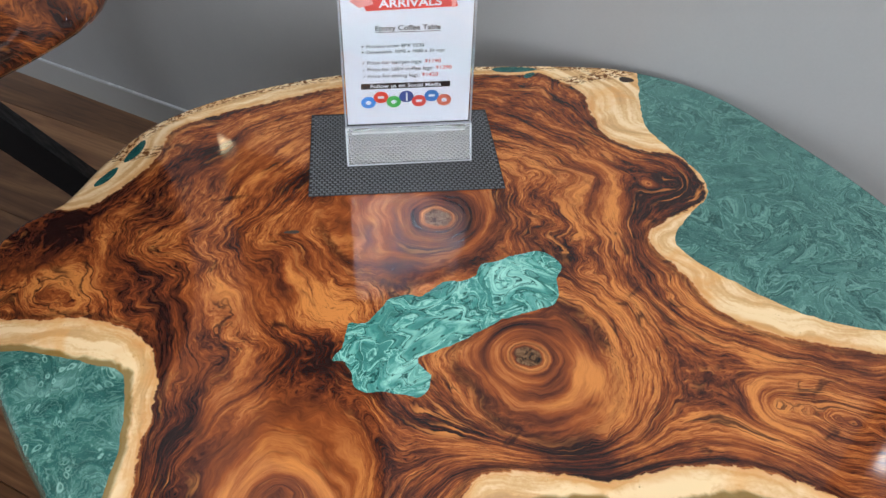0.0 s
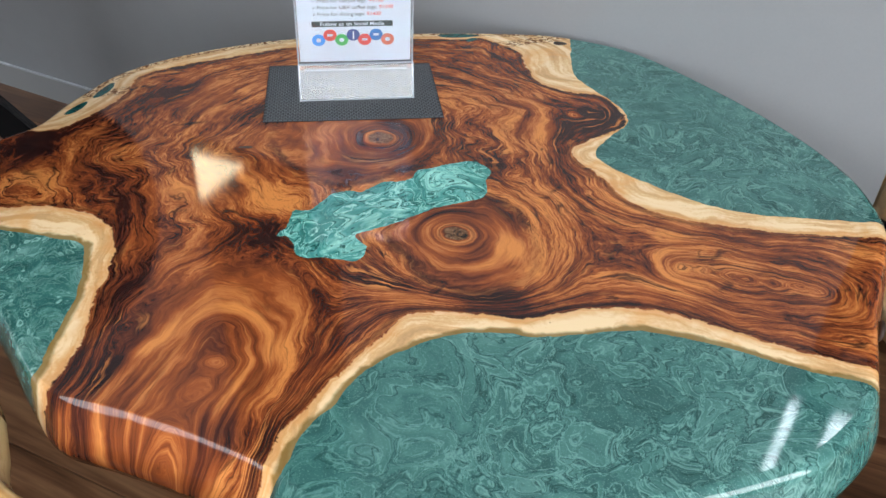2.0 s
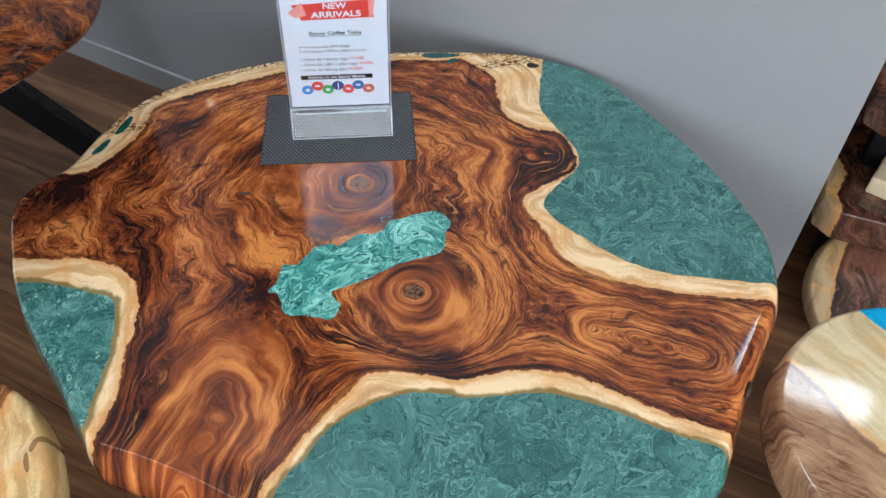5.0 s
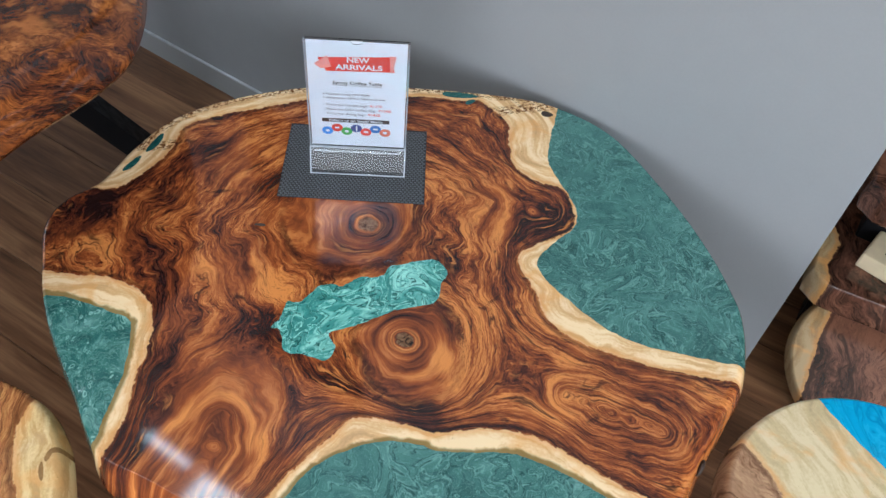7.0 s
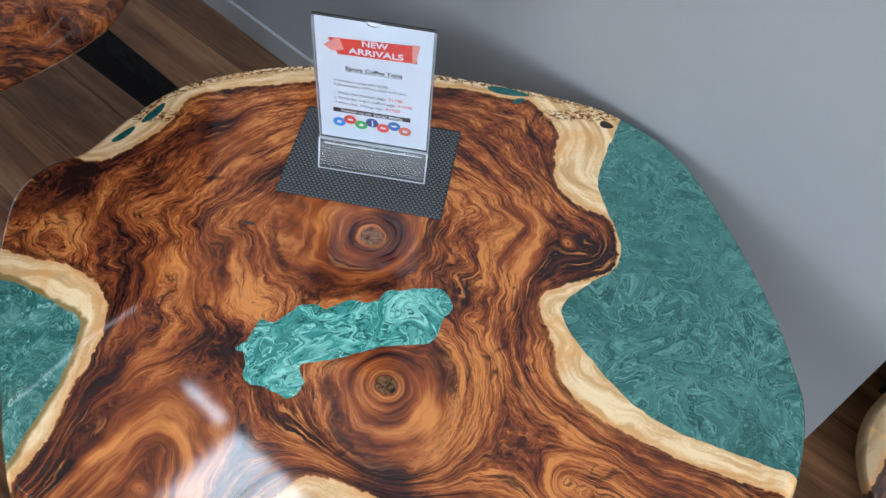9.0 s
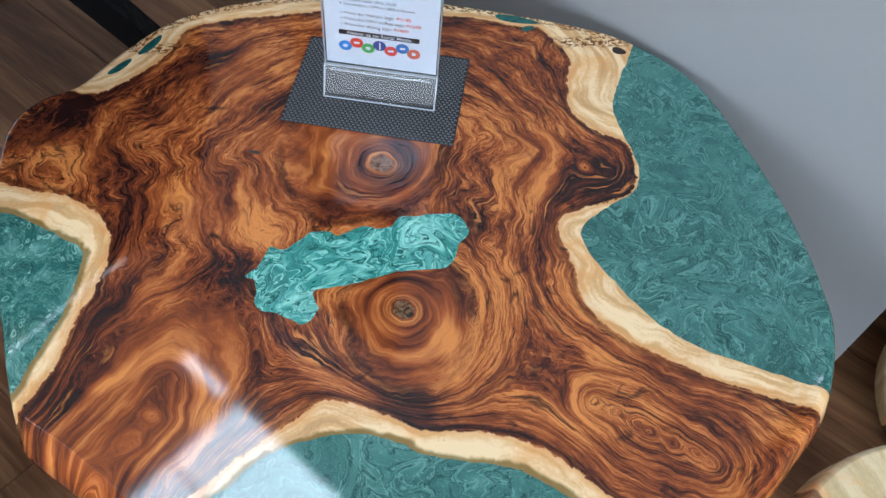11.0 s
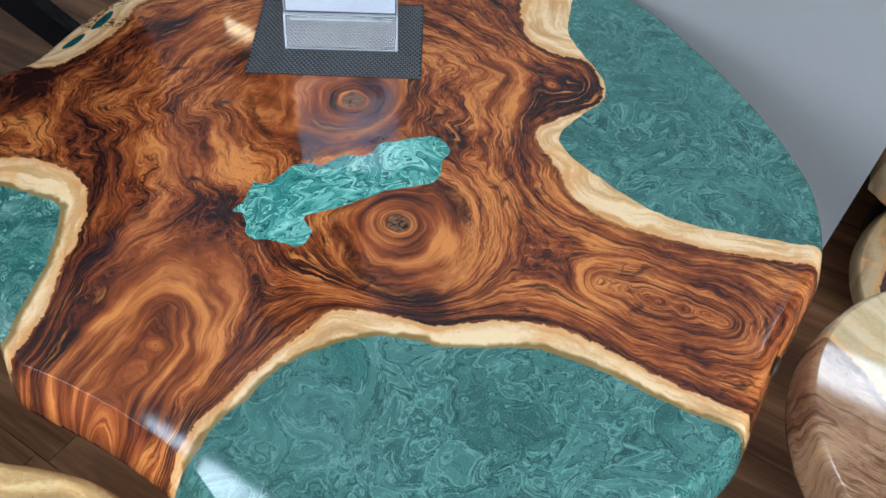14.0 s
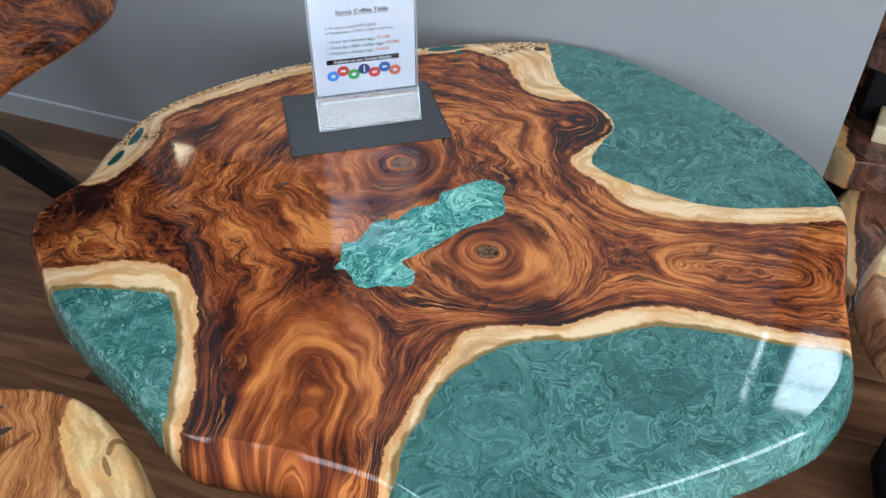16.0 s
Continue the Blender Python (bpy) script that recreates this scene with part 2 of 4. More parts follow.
HEART = ((0.020, 0.008, 0.008), (0.108, 0.026, 0.013), (0.30, 0.074, 0.021), (0.66, 0.235, 0.064))
SAP = ((0.68, 0.40, 0.185), (0.86, 0.64, 0.38))
M_WOOD = slab_wood("lacquered_walnut_slab", HEART, SAP, wild=0.75)
M_WOOD_DARK = slab_wood("lacquered_dining_slab", ((0.015, 0.006, 0.005), (0.08, 0.021, 0.009), (0.22, 0.063, 0.016), (0.45, 0.155, 0.04)), ((0.62, 0.42, 0.2), (0.8, 0.66, 0.42)), rings=7, wild=0.5, edge_stain=False)
M_WOOD_PALE = slab_wood("lacquered_pale_slab", ((0.09, 0.030, 0.012), (0.25, 0.085, 0.03), (0.41, 0.155, 0.055), (0.58, 0.27, 0.10)), ((0.56, 0.34, 0.14), (0.78, 0.57, 0.29)), rings=10, edge_stain=False)
M_WOOD_TAN = slab_wood("lacquered_tan_slab", ((0.12, 0.055, 0.03), (0.22, 0.11, 0.06), (0.36, 0.2, 0.115), (0.5, 0.3, 0.17)), ((0.58, 0.44, 0.25), (0.70, 0.57, 0.36)), rings=9, wild=0.5, edge_stain=False)
# Rack timber roughly halved in albedo: the enclosed rack's shade put into colour.
M_WOOD_RACK = slab_wood("waxed_rack_slab_in_shade", ((0.022, 0.010, 0.006), (0.07, 0.029, 0.019), (0.14, 0.058, 0.036), (0.22, 0.095, 0.058)), ((0.34, 0.22, 0.11), (0.44, 0.31, 0.17)), lacquer=0.12, rings=9, wild=0.6, edge_stain=False)
M_GREEN = resin("green_pearl_resin", (0.012, 0.058, 0.055), (0.043, 0.148, 0.132), (0.17, 0.37, 0.33), scale=22, flake=0.6, contrast=0.34, ink=0.9, shine=0.6)
M_RIVER = resin("turquoise_pearl_resin", (0.006, 0.07, 0.064), (0.050, 0.28, 0.245), (0.32, 0.72, 0.63), scale=22, flake=0.15, contrast=1.0, ink=1.0, shine=0.85)
M_BUBBLE = resin("bubbled_green_resin", (0.008, 0.05, 0.048), (0.030, 0.140, 0.122), (0.26, 0.50, 0.44), scale=26, swirl=1.5, flake=0.3, bubbles=True, ink=0.5, shine=0.25)
M_DEEP = resin("deep_green_resin", (0.006, 0.035, 0.036), (0.012, 0.085, 0.082), (0.05, 0.19, 0.17), scale=30, flake=0.1)
M_CYAN = resin("cyan_pearl_resin", (0.0, 0.22, 0.42), (0.0, 0.34, 0.58), (0.02, 0.46, 0.70), scale=9, flake=0.1)
M_HOLE = plain("dark_knot_hole", (0.025, 0.012, 0.007), 0.6)
M_WALL = plain("grey_wall_paint", (0.243, 0.247, 0.257), 0.75, grain=220, vary=0.03, relief=0.12)
M_SKIRT = plain("grey_gloss_paint", (0.24, 0.24, 0.24), 0.35, grain=90, vary=0.03, relief=0.02)
M_WHITE = plain("white_ceiling_paint", (0.78, 0.78, 0.77), 0.8, grain=150, vary=0.03)
M_STEEL = plain("black_powder_coated_steel", (0.004, 0.004, 0.005), 0.5, gloss=0.15, grain=600, vary=0.2, relief=0.15)
M_PAPER = plain("white_paper", (0.70, 0.755, 0.85), 0.6, grain=400, vary=0.015, relief=0.02)
M_INK = plain("black_ink", (0.02, 0.02, 0.022), 0.6, relief=0)
M_INK_GREY = plain("grey_ink", (0.08, 0.08, 0.095), 0.6, relief=0)
M_RED = plain("red_ink", (0.75, 0.045, 0.035), 0.55, vary=0.06, relief=0)
M_PINK = plain("pink_ink", (0.80, 0.30, 0.28), 0.55, relief=0)
M_MAT = plain("black_vinyl_mat", (0.010, 0.010, 0.012), 0.6, grain=500)
M_CORD = plain("grey_vinyl_cord", (0.066, 0.072, 0.082), 0.4, grain=500, vary=0.25)


def glass(name, tint, ior=1.49, rough=0.01):
    m, nt, b = mat(name)
    b.inputs["Base Color"].default_value = (*tint, 1)
    b.inputs["Transmission Weight"].default_value = 1.0
    b.inputs["IOR"].default_value, b.inputs["Roughness"].default_value = ior, rough
    return m


M_ACRYLIC = glass("clear_acrylic", (0.97, 0.98, 0.99))


def glow(name, colour, power):
    m, nt, b = mat(name)
    b.inputs["Base Color"].default_value = (*colour, 1)
    b.inputs["Emission Color"].default_value = (*colour, 1)
    b.inputs["Emission Strength"].default_value = power
    return m


M_LAMP = glow("lit_cream_diffuser", (0.96, 0.84, 0.58), 11.0)
M_SKY = glow("sky_seen_through_glazing", (0.70, 0.86, 1.0), 15.0)


def plank_wood():
    m, nt, b = mat("floor_plank")
    p = coords(nt)
    x, y, z = xyz(nt, p)
    rnd = node(nt, "ObjectInfo").outputs["Random"]
    off = calc(nt, "MULTIPLY", rnd, 37.0)
    v = vec(nt, calc(nt, "ADD", calc(nt, "MULTIPLY", x, 1.6), off), calc(nt, "MULTIPLY", y, 16.0), off)
    g = noise_tex(nt, v, 1.0, 5, 0.6, 1.2)
    v2 = vec(nt, calc(nt, "ADD", calc(nt, "MULTIPLY", x, 9.0), off), calc(nt, "MULTIPLY", y, 190.0), off)
    g2 = noise_tex(nt, v2, 1.0, 3, 0.6)
    f = calc(nt, "ADD", calc(nt, "MULTIPLY", g, 0.75), calc(nt, "MULTIPLY", g2, 0.25))
    c = ramp(nt, f, [(0.34, (0.060, 0.024, 0.011)), (0.5, (0.165, 0.076, 0.036)), (0.66, (0.30, 0.158, 0.078))])
    hv = node(nt, "HueSaturation")
    put(nt, hv.inputs["Value"], calc(nt, "ADD", 0.70, calc(nt, "MULTIPLY", rnd, 0.55)))
    put(nt, hv.inputs["Color"], c)
    nt.links.new(hv.outputs[0], b.inputs["Base Color"])
    b.inputs["Roughness"].default_value = 0.36
    bump(nt, b, g2, 0.12, 0.001)
    return m


M_PLANK = plank_wood()


# ---- mesh helpers ----
def mesh_object(name, bm, material, parent=None, label="", smooth=False):
    me = bpy.data.meshes.new(name)
    bm.normal_update()
    bm.to_mesh(me)
    bm.free()
    if smooth:
        for f in me.polygons:
            f.use_smooth = True
    me.materials.append(material)
    ob = new(name, me)
    if parent is not None:
        ob.parent = parent
    if label:
        ob["label"] = label
    return ob


def part(name, bm, material, parent, label="", smooth=False):
    return mesh_object(name, bm, material, parent, label, smooth)


def thing(name, label, category, at=(0, 0, 0), group="", kind=""):
    ob = new(name)
    ob.location = at
    ob.empty_display_size = 0.05
    return tagged(ob, label, category, group, kind)


def box(x0, y0, z0, x1, y1, z1, bevel=0.0, bm=None):
    own = bm is None
    bm = bmesh.new() if own else bm
    made = bmesh.ops.create_cube(bm, size=1)["verts"]
    for v in made:
        v.co = Vector(((x0 + x1) / 2 + v.co.x * (x1 - x0), (y0 + y1) / 2 + v.co.y * (y1 - y0), (z0 + z1) / 2 + v.co.z * (z1 - z0)))
    if bevel:
        edges = list({e for v in made for e in v.link_edges})
        bmesh.ops.bevel(bm, geom=edges, offset=bevel, segments=2, profile=0.6, affect="EDGES")
    return bm


def curve(points, closed=False, step=0.006, ragged=0.0):
    """A smooth line through control points, evenly stepped."""
    pts = [np.array(p, float) for p in points]
    n = len(pts)
    out = []
    for i in range(n if closed else n - 1):
        p1, p2 = pts[i], pts[(i + 1) % n]
        p0 = pts[i - 1] if closed or i else 2 * p1 - p2
        p3 = pts[(i + 2) % n] if closed or i + 2 < n else 2 * p2 - p1
        k = max(1, int(np.linalg.norm(p2 - p1) / step))
        for j in range(k):
            s = j / k
            out.append(0.5 * ((2 * p1) + (p2 - p0) * s + (2 * p0 - 5 * p1 + 4 * p2 - p3) * s * s + (3 * p1 - p0 - 3 * p2 + p3) * s ** 3))
    if not closed:
        out.append(pts[-1])
    out = np.array(out)
    if ragged:
        out = out + ragged * np.array([(noise.noise((a * 60, b * 60, 1.0)) + 0.6 * noise.noise((a * 150, b * 150, 4.0)), noise.noise((a * 60, b * 60, 7.0)) + 0.6 * noise.noise((a * 150, b * 150, 9.0))) for a, b in out])
    return out


def inside(p, poly):
    """Even-odd test of points p (n, 2) against a closed polygon."""
    x, y = p[:, 0], p[:, 1]
    hit = np.zeros(len(p), bool)
    for a, b in zip(poly, np.roll(poly, -1, 0)):
        if a[1] == b[1]:
            continue
        cross = (a[1] > y) != (b[1] > y)
        hit ^= cross & (x < (b[0] - a[0]) * (y - a[1]) / (b[1] - a[1]) + a[0])
    return hit


def far_from(p, line):
    """Distance of points p to an open polyline."""
    best = np.full(len(p), 9.0)
    for a, b in zip(line[:-1], line[1:]):
        d = b - a
        s = np.clip(((p - a) @ d) / max(d @ d, 1e-12), 0, 1)
        best = np.minimum(best, np.hypot(*(p - a - s[:, None] * d).T))
    return best


def growth_rings(outline, sapline_polys, seeds, contours=(), cell=0.006):
    """A scalar field that is 0 at the sapwood and 1 at the piths, so that its contours run as growth rings do."""
    lo, hi = outline.min(0) - 0.05, outline.max(0) + 0.05
    nx, ny = ((hi - lo) / cell).astype(int) + 1
    gx, gy = np.meshgrid(lo[0] + cell * np.arange(nx), lo[1] + cell * np.arange(ny), indexing="ij")
    g = np.stack([gx.ravel(), gy.ravel()], 1)
    held = np.zeros((nx, ny), bool)
    val = np.full((nx, ny), 0.35)
    for poly in sapline_polys:
        k = inside(g, poly).reshape(nx, ny)
        held |= k
        val[k] = 0.0
    for line, v in contours:
        k = (far_from(g, np.vstack([line, line[:1]])) < cell * 0.8).reshape(nx, ny)
        held |= k
        val[k] = v
    for sx, sy, sr, sv in seeds:
        k = (gx - sx) ** 2 + (gy - sy) ** 2 < sr * sr
        held |= k
        val[k] = sv
    for _ in range(2600):
        e = np.pad(val, 1, mode="edge")
        val = np.where(held, val, 0.25 * (e[2:, 1:-1] + e[:-2, 1:-1] + e[1:-1, 2:] + e[1:-1, :-2]))

    def sample(p):
        u = np.clip((p - lo) / cell, 0, [nx - 1.001, ny - 1.001])
        i = u.astype(int)
        f = u - i
        a, b = i[:, 0], i[:, 1]
        return ((val[a, b] * (1 - f[:, 0]) + val[a + 1, b] * f[:, 0]) * (1 - f[:, 1])
                + (val[a, b + 1] * (1 - f[:, 0]) + val[a + 1, b + 1] * f[:, 0]) * f[:, 1])
    return sample


BULLNOSE = ((0.0, 0.0), (0.16, -0.012), (0.34, -0.05), (0.48, -0.11), (0.60, -0.22), (0.76, -0.42), (0.92, -0.65), (1.0, -0.82), (0.92, -0.94), (0.6, -1.0))


CHAMFER = ((0.0, 0.0), (0.02, -0.006), (0.05, -0.020), (0.25, -0.127), (0.5, -0.27), (0.75, -0.42), (0.97, -0.59), (1.0, -0.75), (0.9, -0.93), (0.45, -1.0))


def slab(parent, outline, top, thick, wood, regions=(), sapwood=(), seeds=(), flare=lambda x, y: 0.014, cell=0.007, edges=(), barky=None, contours=(), tones=(), wood_name="wood_slab", wood_label=""):
    """A solid live-edge slab. outline: closed line round its flat top. regions: (part name, label, closed line, material), cast into it.
    sapwood: closed lines. seeds: piths (x, y, radius, value). flare: how far the rounded side stands out.
    contours: closed growth contours (line, value, dark rim or not). tones: (x, y, radius, paler or darker) patches of the timber."""
    from mathutils.geometry import delaunay_2d_cdt
    lo, hi = outline.min(0), outline.max(0)
    rng = np.random.default_rng(4)
    gx, gy = np.meshgrid(np.arange(lo[0], hi[0], cell), np.arange(lo[1], hi[1], cell), indexing="ij")
    grid = np.stack([gx.ravel(), gy.ravel()], 1) + rng.uniform(-0.2, 0.2, (gx.size, 2)) * cell
    loops = [outline] + [r[2] for r in regions]
    keep = inside(grid, outline)
    for l in loops:
        keep &= far_from(grid, np.vstack([l, l[:1]])) > cell * 0.45
    grid = grid[keep]
    pts, cons = [Vector(p) for p in grid], []
    for l in loops:
        k = len(pts)
        pts += [Vector(p) for p in l]
        cons += [(k + i, k + (i + 1) % len(l)) for i in range(len(l))]
    vs, _, fs, *_ = delaunay_2d_cdt(pts, cons, [], 0, 1e-5)
    vs = np.array([(v.x, v.y) for v in vs])
    fs = np.array([f if len(f) == 3 else f[:3] for f in fs])
    mid = vs[fs].mean(1)
    area = (vs[fs[:, 1], 0] - vs[fs[:, 0], 0]) * (vs[fs[:, 2], 1] - vs[fs[:, 0], 1]) - (vs[fs[:, 1], 1] - vs[fs[:, 0], 1]) * (vs[fs[:, 2], 0] - vs[fs[:, 0], 0])
    fs[area < 0] = fs[area < 0][:, ::-1]
    ok = inside(mid, outline) & (np.abs(area) > 1e-12)
    fs, mid = fs[ok], mid[ok]
    region = np.zeros(len(fs), int)
    for i, r in enumerate(regions):
        region[inside(mid, r[2])] = i + 1
    # the rim: walk round the open edge
    nexts = {}
    for f, k in zip(fs, region):
        for a, b in ((f[0], f[1]), (f[1], f[2]), (f[2], f[0])):
            nexts[(int(a), int(b))] = int(k)
    open_edges = {a: (b, k) for (a, b), k in nexts.items() if (b, a) not in nexts}
    start = next(iter(open_edges))
    loop, ks, at = [], [], start
    while at in open_edges and len(loop) <= len(open_edges):
        b, k = open_edges[at]
        loop.append(at)
        ks.append(k)
        at = b
        if at == start:
            break
    L = vs[loop]
    n = len(L)
    tang = np.roll(L, -4, 0) - np.roll(L, 4, 0)
    tang /= np.maximum(np.linalg.norm(tang, axis=1), 1e-9)[:, None]
    out = np.stack([tang[:, 1], -tang[:, 0]], 1)
    both = [flare(*p) for p in L]
    both = np.array([b if isinstance(b, tuple) else (b, 0.0) for b in both])
    for _ in range(10):
        both = (np.roll(both, 1, 0) + both + np.roll(both, -1, 0)) / 3
    wide, flat_cut = both.T
    co = [np.column_stack([vs, np.full(len(vs), top)])]
    co.append(np.column_stack([L, np.full(n, top)]))
    rows, base = [len(vs) + np.arange(n)], len(vs) + n
    for (o, d), (o2, d2) in zip(BULLNOSE[1:], CHAMFER[1:]):
        oo, dd = o + (o2 - o) * flat_cut, d + (d2 - d) * flat_cut
        co.append(np.column_stack([L + out * (wide * oo)[:, None], top + dd * thick]))
        rows.append(base + np.arange(n))
        base += n
    co = np.vstack(co)
    faces = [[] for _ in range(len(regions) + 1)]
    for f, k in zip(fs.tolist(), region):
        faces[k].append(f)
    for r0, r1 in zip(rows[:-1], rows[1:]):
        for i in range(n):
            j = (i + 1) % n
            faces[ks[i]].append([int(r0[i]), int(r1[i]), int(r1[j]), int(r0[j])])
    faces[0].append([int(i) for i in rows[-1][::-1]])
    ring_at = growth_rings(outline, sapwood, seeds, [(l, v) for l, v, _ in contours])
    flat = co[:, :2]
    sap = np.full(len(flat), -1.0)
    for poly in sapwood:
        d = far_from(flat, np.vstack([poly, poly[:1]]))
        sap = np.maximum(sap, np.where(inside(flat, poly), d, -d))
    ring = ring_at(flat) - np.maximum(sap, 0) * 4.0 + (co[:, 2] - top) * 1.2
    rim = np.full(len(flat), 1.0)
    for l in edges:
        rim = np.minimum(rim, far_from(flat, l))
    knot, rind = np.zeros(len(flat)), np.full(len(flat), -1.0)
    for l, _, dark in contours:
        d = far_from(flat, np.vstack([l, l[:1]]))
        d = np.where(inside(flat, l), d, -d)
        knot = np.maximum(knot, np.clip(d / 0.03 + 0.3, 0, 1))
        if dark:
            rind = np.maximum(rind, d)
    tone = np.zeros(len(flat))
    for tx, ty, tr, tv in tones:
        tone += tv * np.exp(-((flat[:, 0] - tx) ** 2 + (flat[:, 1] - ty) ** 2) / (tr * tr))
    bark = far_from(flat, np.vstack([barky, barky[:1]])) if barky is not None else np.full(len(flat), 1.0)
    names = [(wood_name, wood_label, None, wood)] + list(regions)
    for k, (nm, lab, _, material) in enumerate(names):
        used = sorted({i for f in faces[k] for i in f})
        if not used:
            continue
        to = {i: j for j, i in enumerate(used)}
        me = bpy.data.meshes.new(nm)
        me.from_pydata(co[used].tolist(), [], [[to[i] for i in f] for f in faces[k]])
        for an, av in (("ring", ring), ("sap", sap), ("edge", rim), ("bark", bark), ("knot", knot), ("rind", rind), ("tone", tone)):
            me.attributes.new(an, "FLOAT", "POINT").data.foreach_set("value", av[used].astype(np.float32))
        me.materials.append(material)
        me.polygons.foreach_set("use_smooth", [len(f) < 9 for f in faces[k]])
        me.update()
        ob = new(nm, me)
        ob.parent = parent
        if lab:
            ob["label"] = lab


# ---- room ----
def structure(name, bm, material, label, category):
    return tagged(mesh_object(name, bm, material), label, category, kind="structure")


def askew(bm):
    for v in bm.verts:
        v.co.y -= 0.025 + 0.04 * (v.co.x + 1.0)
    return bm


# Unseen opening, added and sized to let through or clip the ceiling light's reflection.
nb = bmesh.new()
for x0, x1, z0, z1 in ((-4.6, -0.985, 0, CEIL), (-0.985, -0.45, 0, 0.885), (-0.985, -0.45, 2.2, CEIL), (-0.45, CORNER, 0, CEIL)):
    box(x0, NORTH, z0, x1, NORTH + 0.12, z1, bm=nb)
bmesh.ops.remove_doubles(nb, verts=nb.verts, dist=0.0005)
structure("wall_north", askew(nb), M_WALL, "plain grey painted showroom wall behind the table", "wall")
sk = box(-4.6, NORTH - 0.014, 0, 0.38, NORTH - 0.0005, 0.055)
for v in sk.verts:
    if v.co.z > 0.03 and v.co.y < NORTH - 0.01:
        v.co.y += 0.007
structure("baseboard", askew(sk), M_SKIRT, "low grey painted skirting board with a pale top edge", "skirting board")
structure("trim", askew(box(-4.6, NORTH - 0.0075, 0.0552, 0.38, NORTH - 0.0006, 0.0585)), plain("pale_trim_paint", (0.44, 0.46, 0.49), 0.3, vary=0.02), "thin pale bead along the skirting top", "trim")


def wall_with_opening(name, axis, at, a0, a1, o0, o1, s0, s1, label):
    bm = bmesh.new()
    t = 0.12 if at > 0 else -0.12
    def piece(u0, u1, z0, z1):
        if axis == "x":
            box(min(at, at + t), u0, z0, max(at, at + t), u1, z1, bm=bm)
        else:
            box(u0, min(at, at + t), z0, u1, max(at, at + t), z1, bm=bm)
    piece(a0, o0, 0, CEIL)
    piece(o1, a1, 0, CEIL)
    piece(o0, o1, 0, s0)
    piece(o0, o1, s1, CEIL)
    structure(name, bm, M_WALL, label, "wall")


wall_with_opening("wall_east", "x", 4.0, -4.0, 5.4, -2.9, -0.3, 0.5, 2.5, "grey painted wall with a wide window opening")
# the high opening, x -2.6 to -1.1, is added for that crease highlight
sb = bmesh.new()
for x0, x1, z0, z1 in ((-4.6, -2.6, 0, CEIL), (-2.6, -1.1, 0, 2.25), (-2.6, -1.1, 2.95, CEIL), (-1.1, -0.25, 0, CEIL), (-0.25, 3.7, 0, 0.7), (-0.25, 3.7, 2.5, CEIL), (3.7, 4.12, 0, CEIL)):
    box(x0, -4.12, z0, x1, -4.0, z1, bm=sb)
structure("wall_south", sb, M_WALL, "grey painted wall with a long window and an added high strip opening", "wall")
wall_with_opening("wall_west", "x", -4.6, -4.0, 5.4, -2.2, 0.2, 0.3, 2.4, "grey painted side wall with a window opening")
structure("wall_far", box(-4.72, 5.4, 0, 4.12, 5.52, CEIL), M_WALL, "plain grey painted wall of the space beyond", "wall")

# ceiling with two glazed openings
SKYLIGHTS = ((0.75, -2.70, 2.05, -1.95), (0.72, 2.34, 1.48, 2.95), (-1.24, -0.34, -0.52, 0.32), (-1.62, 0.285, -1.31, 0.335))
xs = sorted({-4.72, 4.12, *(v for s in SKYLIGHTS for v in (s[0], s[2]))})
ys = sorted({-4.12, 5.52, *(v for s in SKYLIGHTS for v in (s[1], s[3]))})
cb = bmesh.new()
for x0, x1 in zip(xs[:-1], xs[1:]):
    for y0, y1 in zip(ys[:-1], ys[1:]):
        if not any(s[0] <= (x0 + x1) / 2 <= s[2] and s[1] <= (y0 + y1) / 2 <= s[3] for s in SKYLIGHTS):
            box(x0, y0, CEIL, x1, y1, CEIL + 0.1, bm=cb)
structure("ceiling", cb, M_WHITE, "white ceiling with glazed skylight openings", "ceiling")
for s in SKYLIGHTS:
    w = thing("skylight", "glazed ceiling skylight with pale daylight behind slim bars", "skylight", kind="structure", group="skylights")
    part("pane", box(s[0], s[1], CEIL + 0.07, s[2], s[3], CEIL + 0.08), M_SKY, w)
    if s[2] - s[0] > 0.4:
        cx = s[0] + 0.36 * (s[2] - s[0])
        part("glazing_bar", box(cx - 0.009, s[1], CEIL + 0.05, cx + 0.009, s[3], CEIL + 0.068, 0.002), M_WHITE, w)
        cy = s[1] + 0.4 * (s[3] - s[1])
        part("glazing_bar", box(s[0], cy - 0.009, CEIL + 0.052, s[2], cy + 0.009, CEIL + 0.066, 0.002), M_WHITE, w)

# ---- main table ----
OUTLINE = curve([(-0.46, -0.215), (-0.475, -0.165), (-0.463, -0.108), (-0.478, -0.03), (-0.486, 0.05), (-0.462, 0.132), (-0.404, 0.223), (-0.329, 0.301), (-0.205, 0.391), (-0.051, 0.477),
                 (0.04, 0.506), (0.15, 0.498), (0.269, 0.433), (0.38, 0.352), (0.463, 0.265), (0.508, 0.16), (0.508, 0.07), (0.503, -0.01), (0.505, -0.1), (0.502, -0.15), (0.475, -0.212), (0.437, -0.258),
                 (0.365, -0.318), (0.30, -0.365), (0.234, -0.407), (0.17, -0.436), (0.103, -0.422), (0.029, -0.42), (-0.034, -0.425), (-0.106, -0.433), (-0.153, -0.416), (-0.206, -0.388), (-0.275, -0.356), (-0.335, -0.324), (-0.392, -0.282)], closed=True)


def loop(line, *beyond):
    """A closed line: a smooth stretch, then plain corners beyond the slab."""
    return np.vstack([curve(line, ragged=0.0022), np.array(beyond, float)])


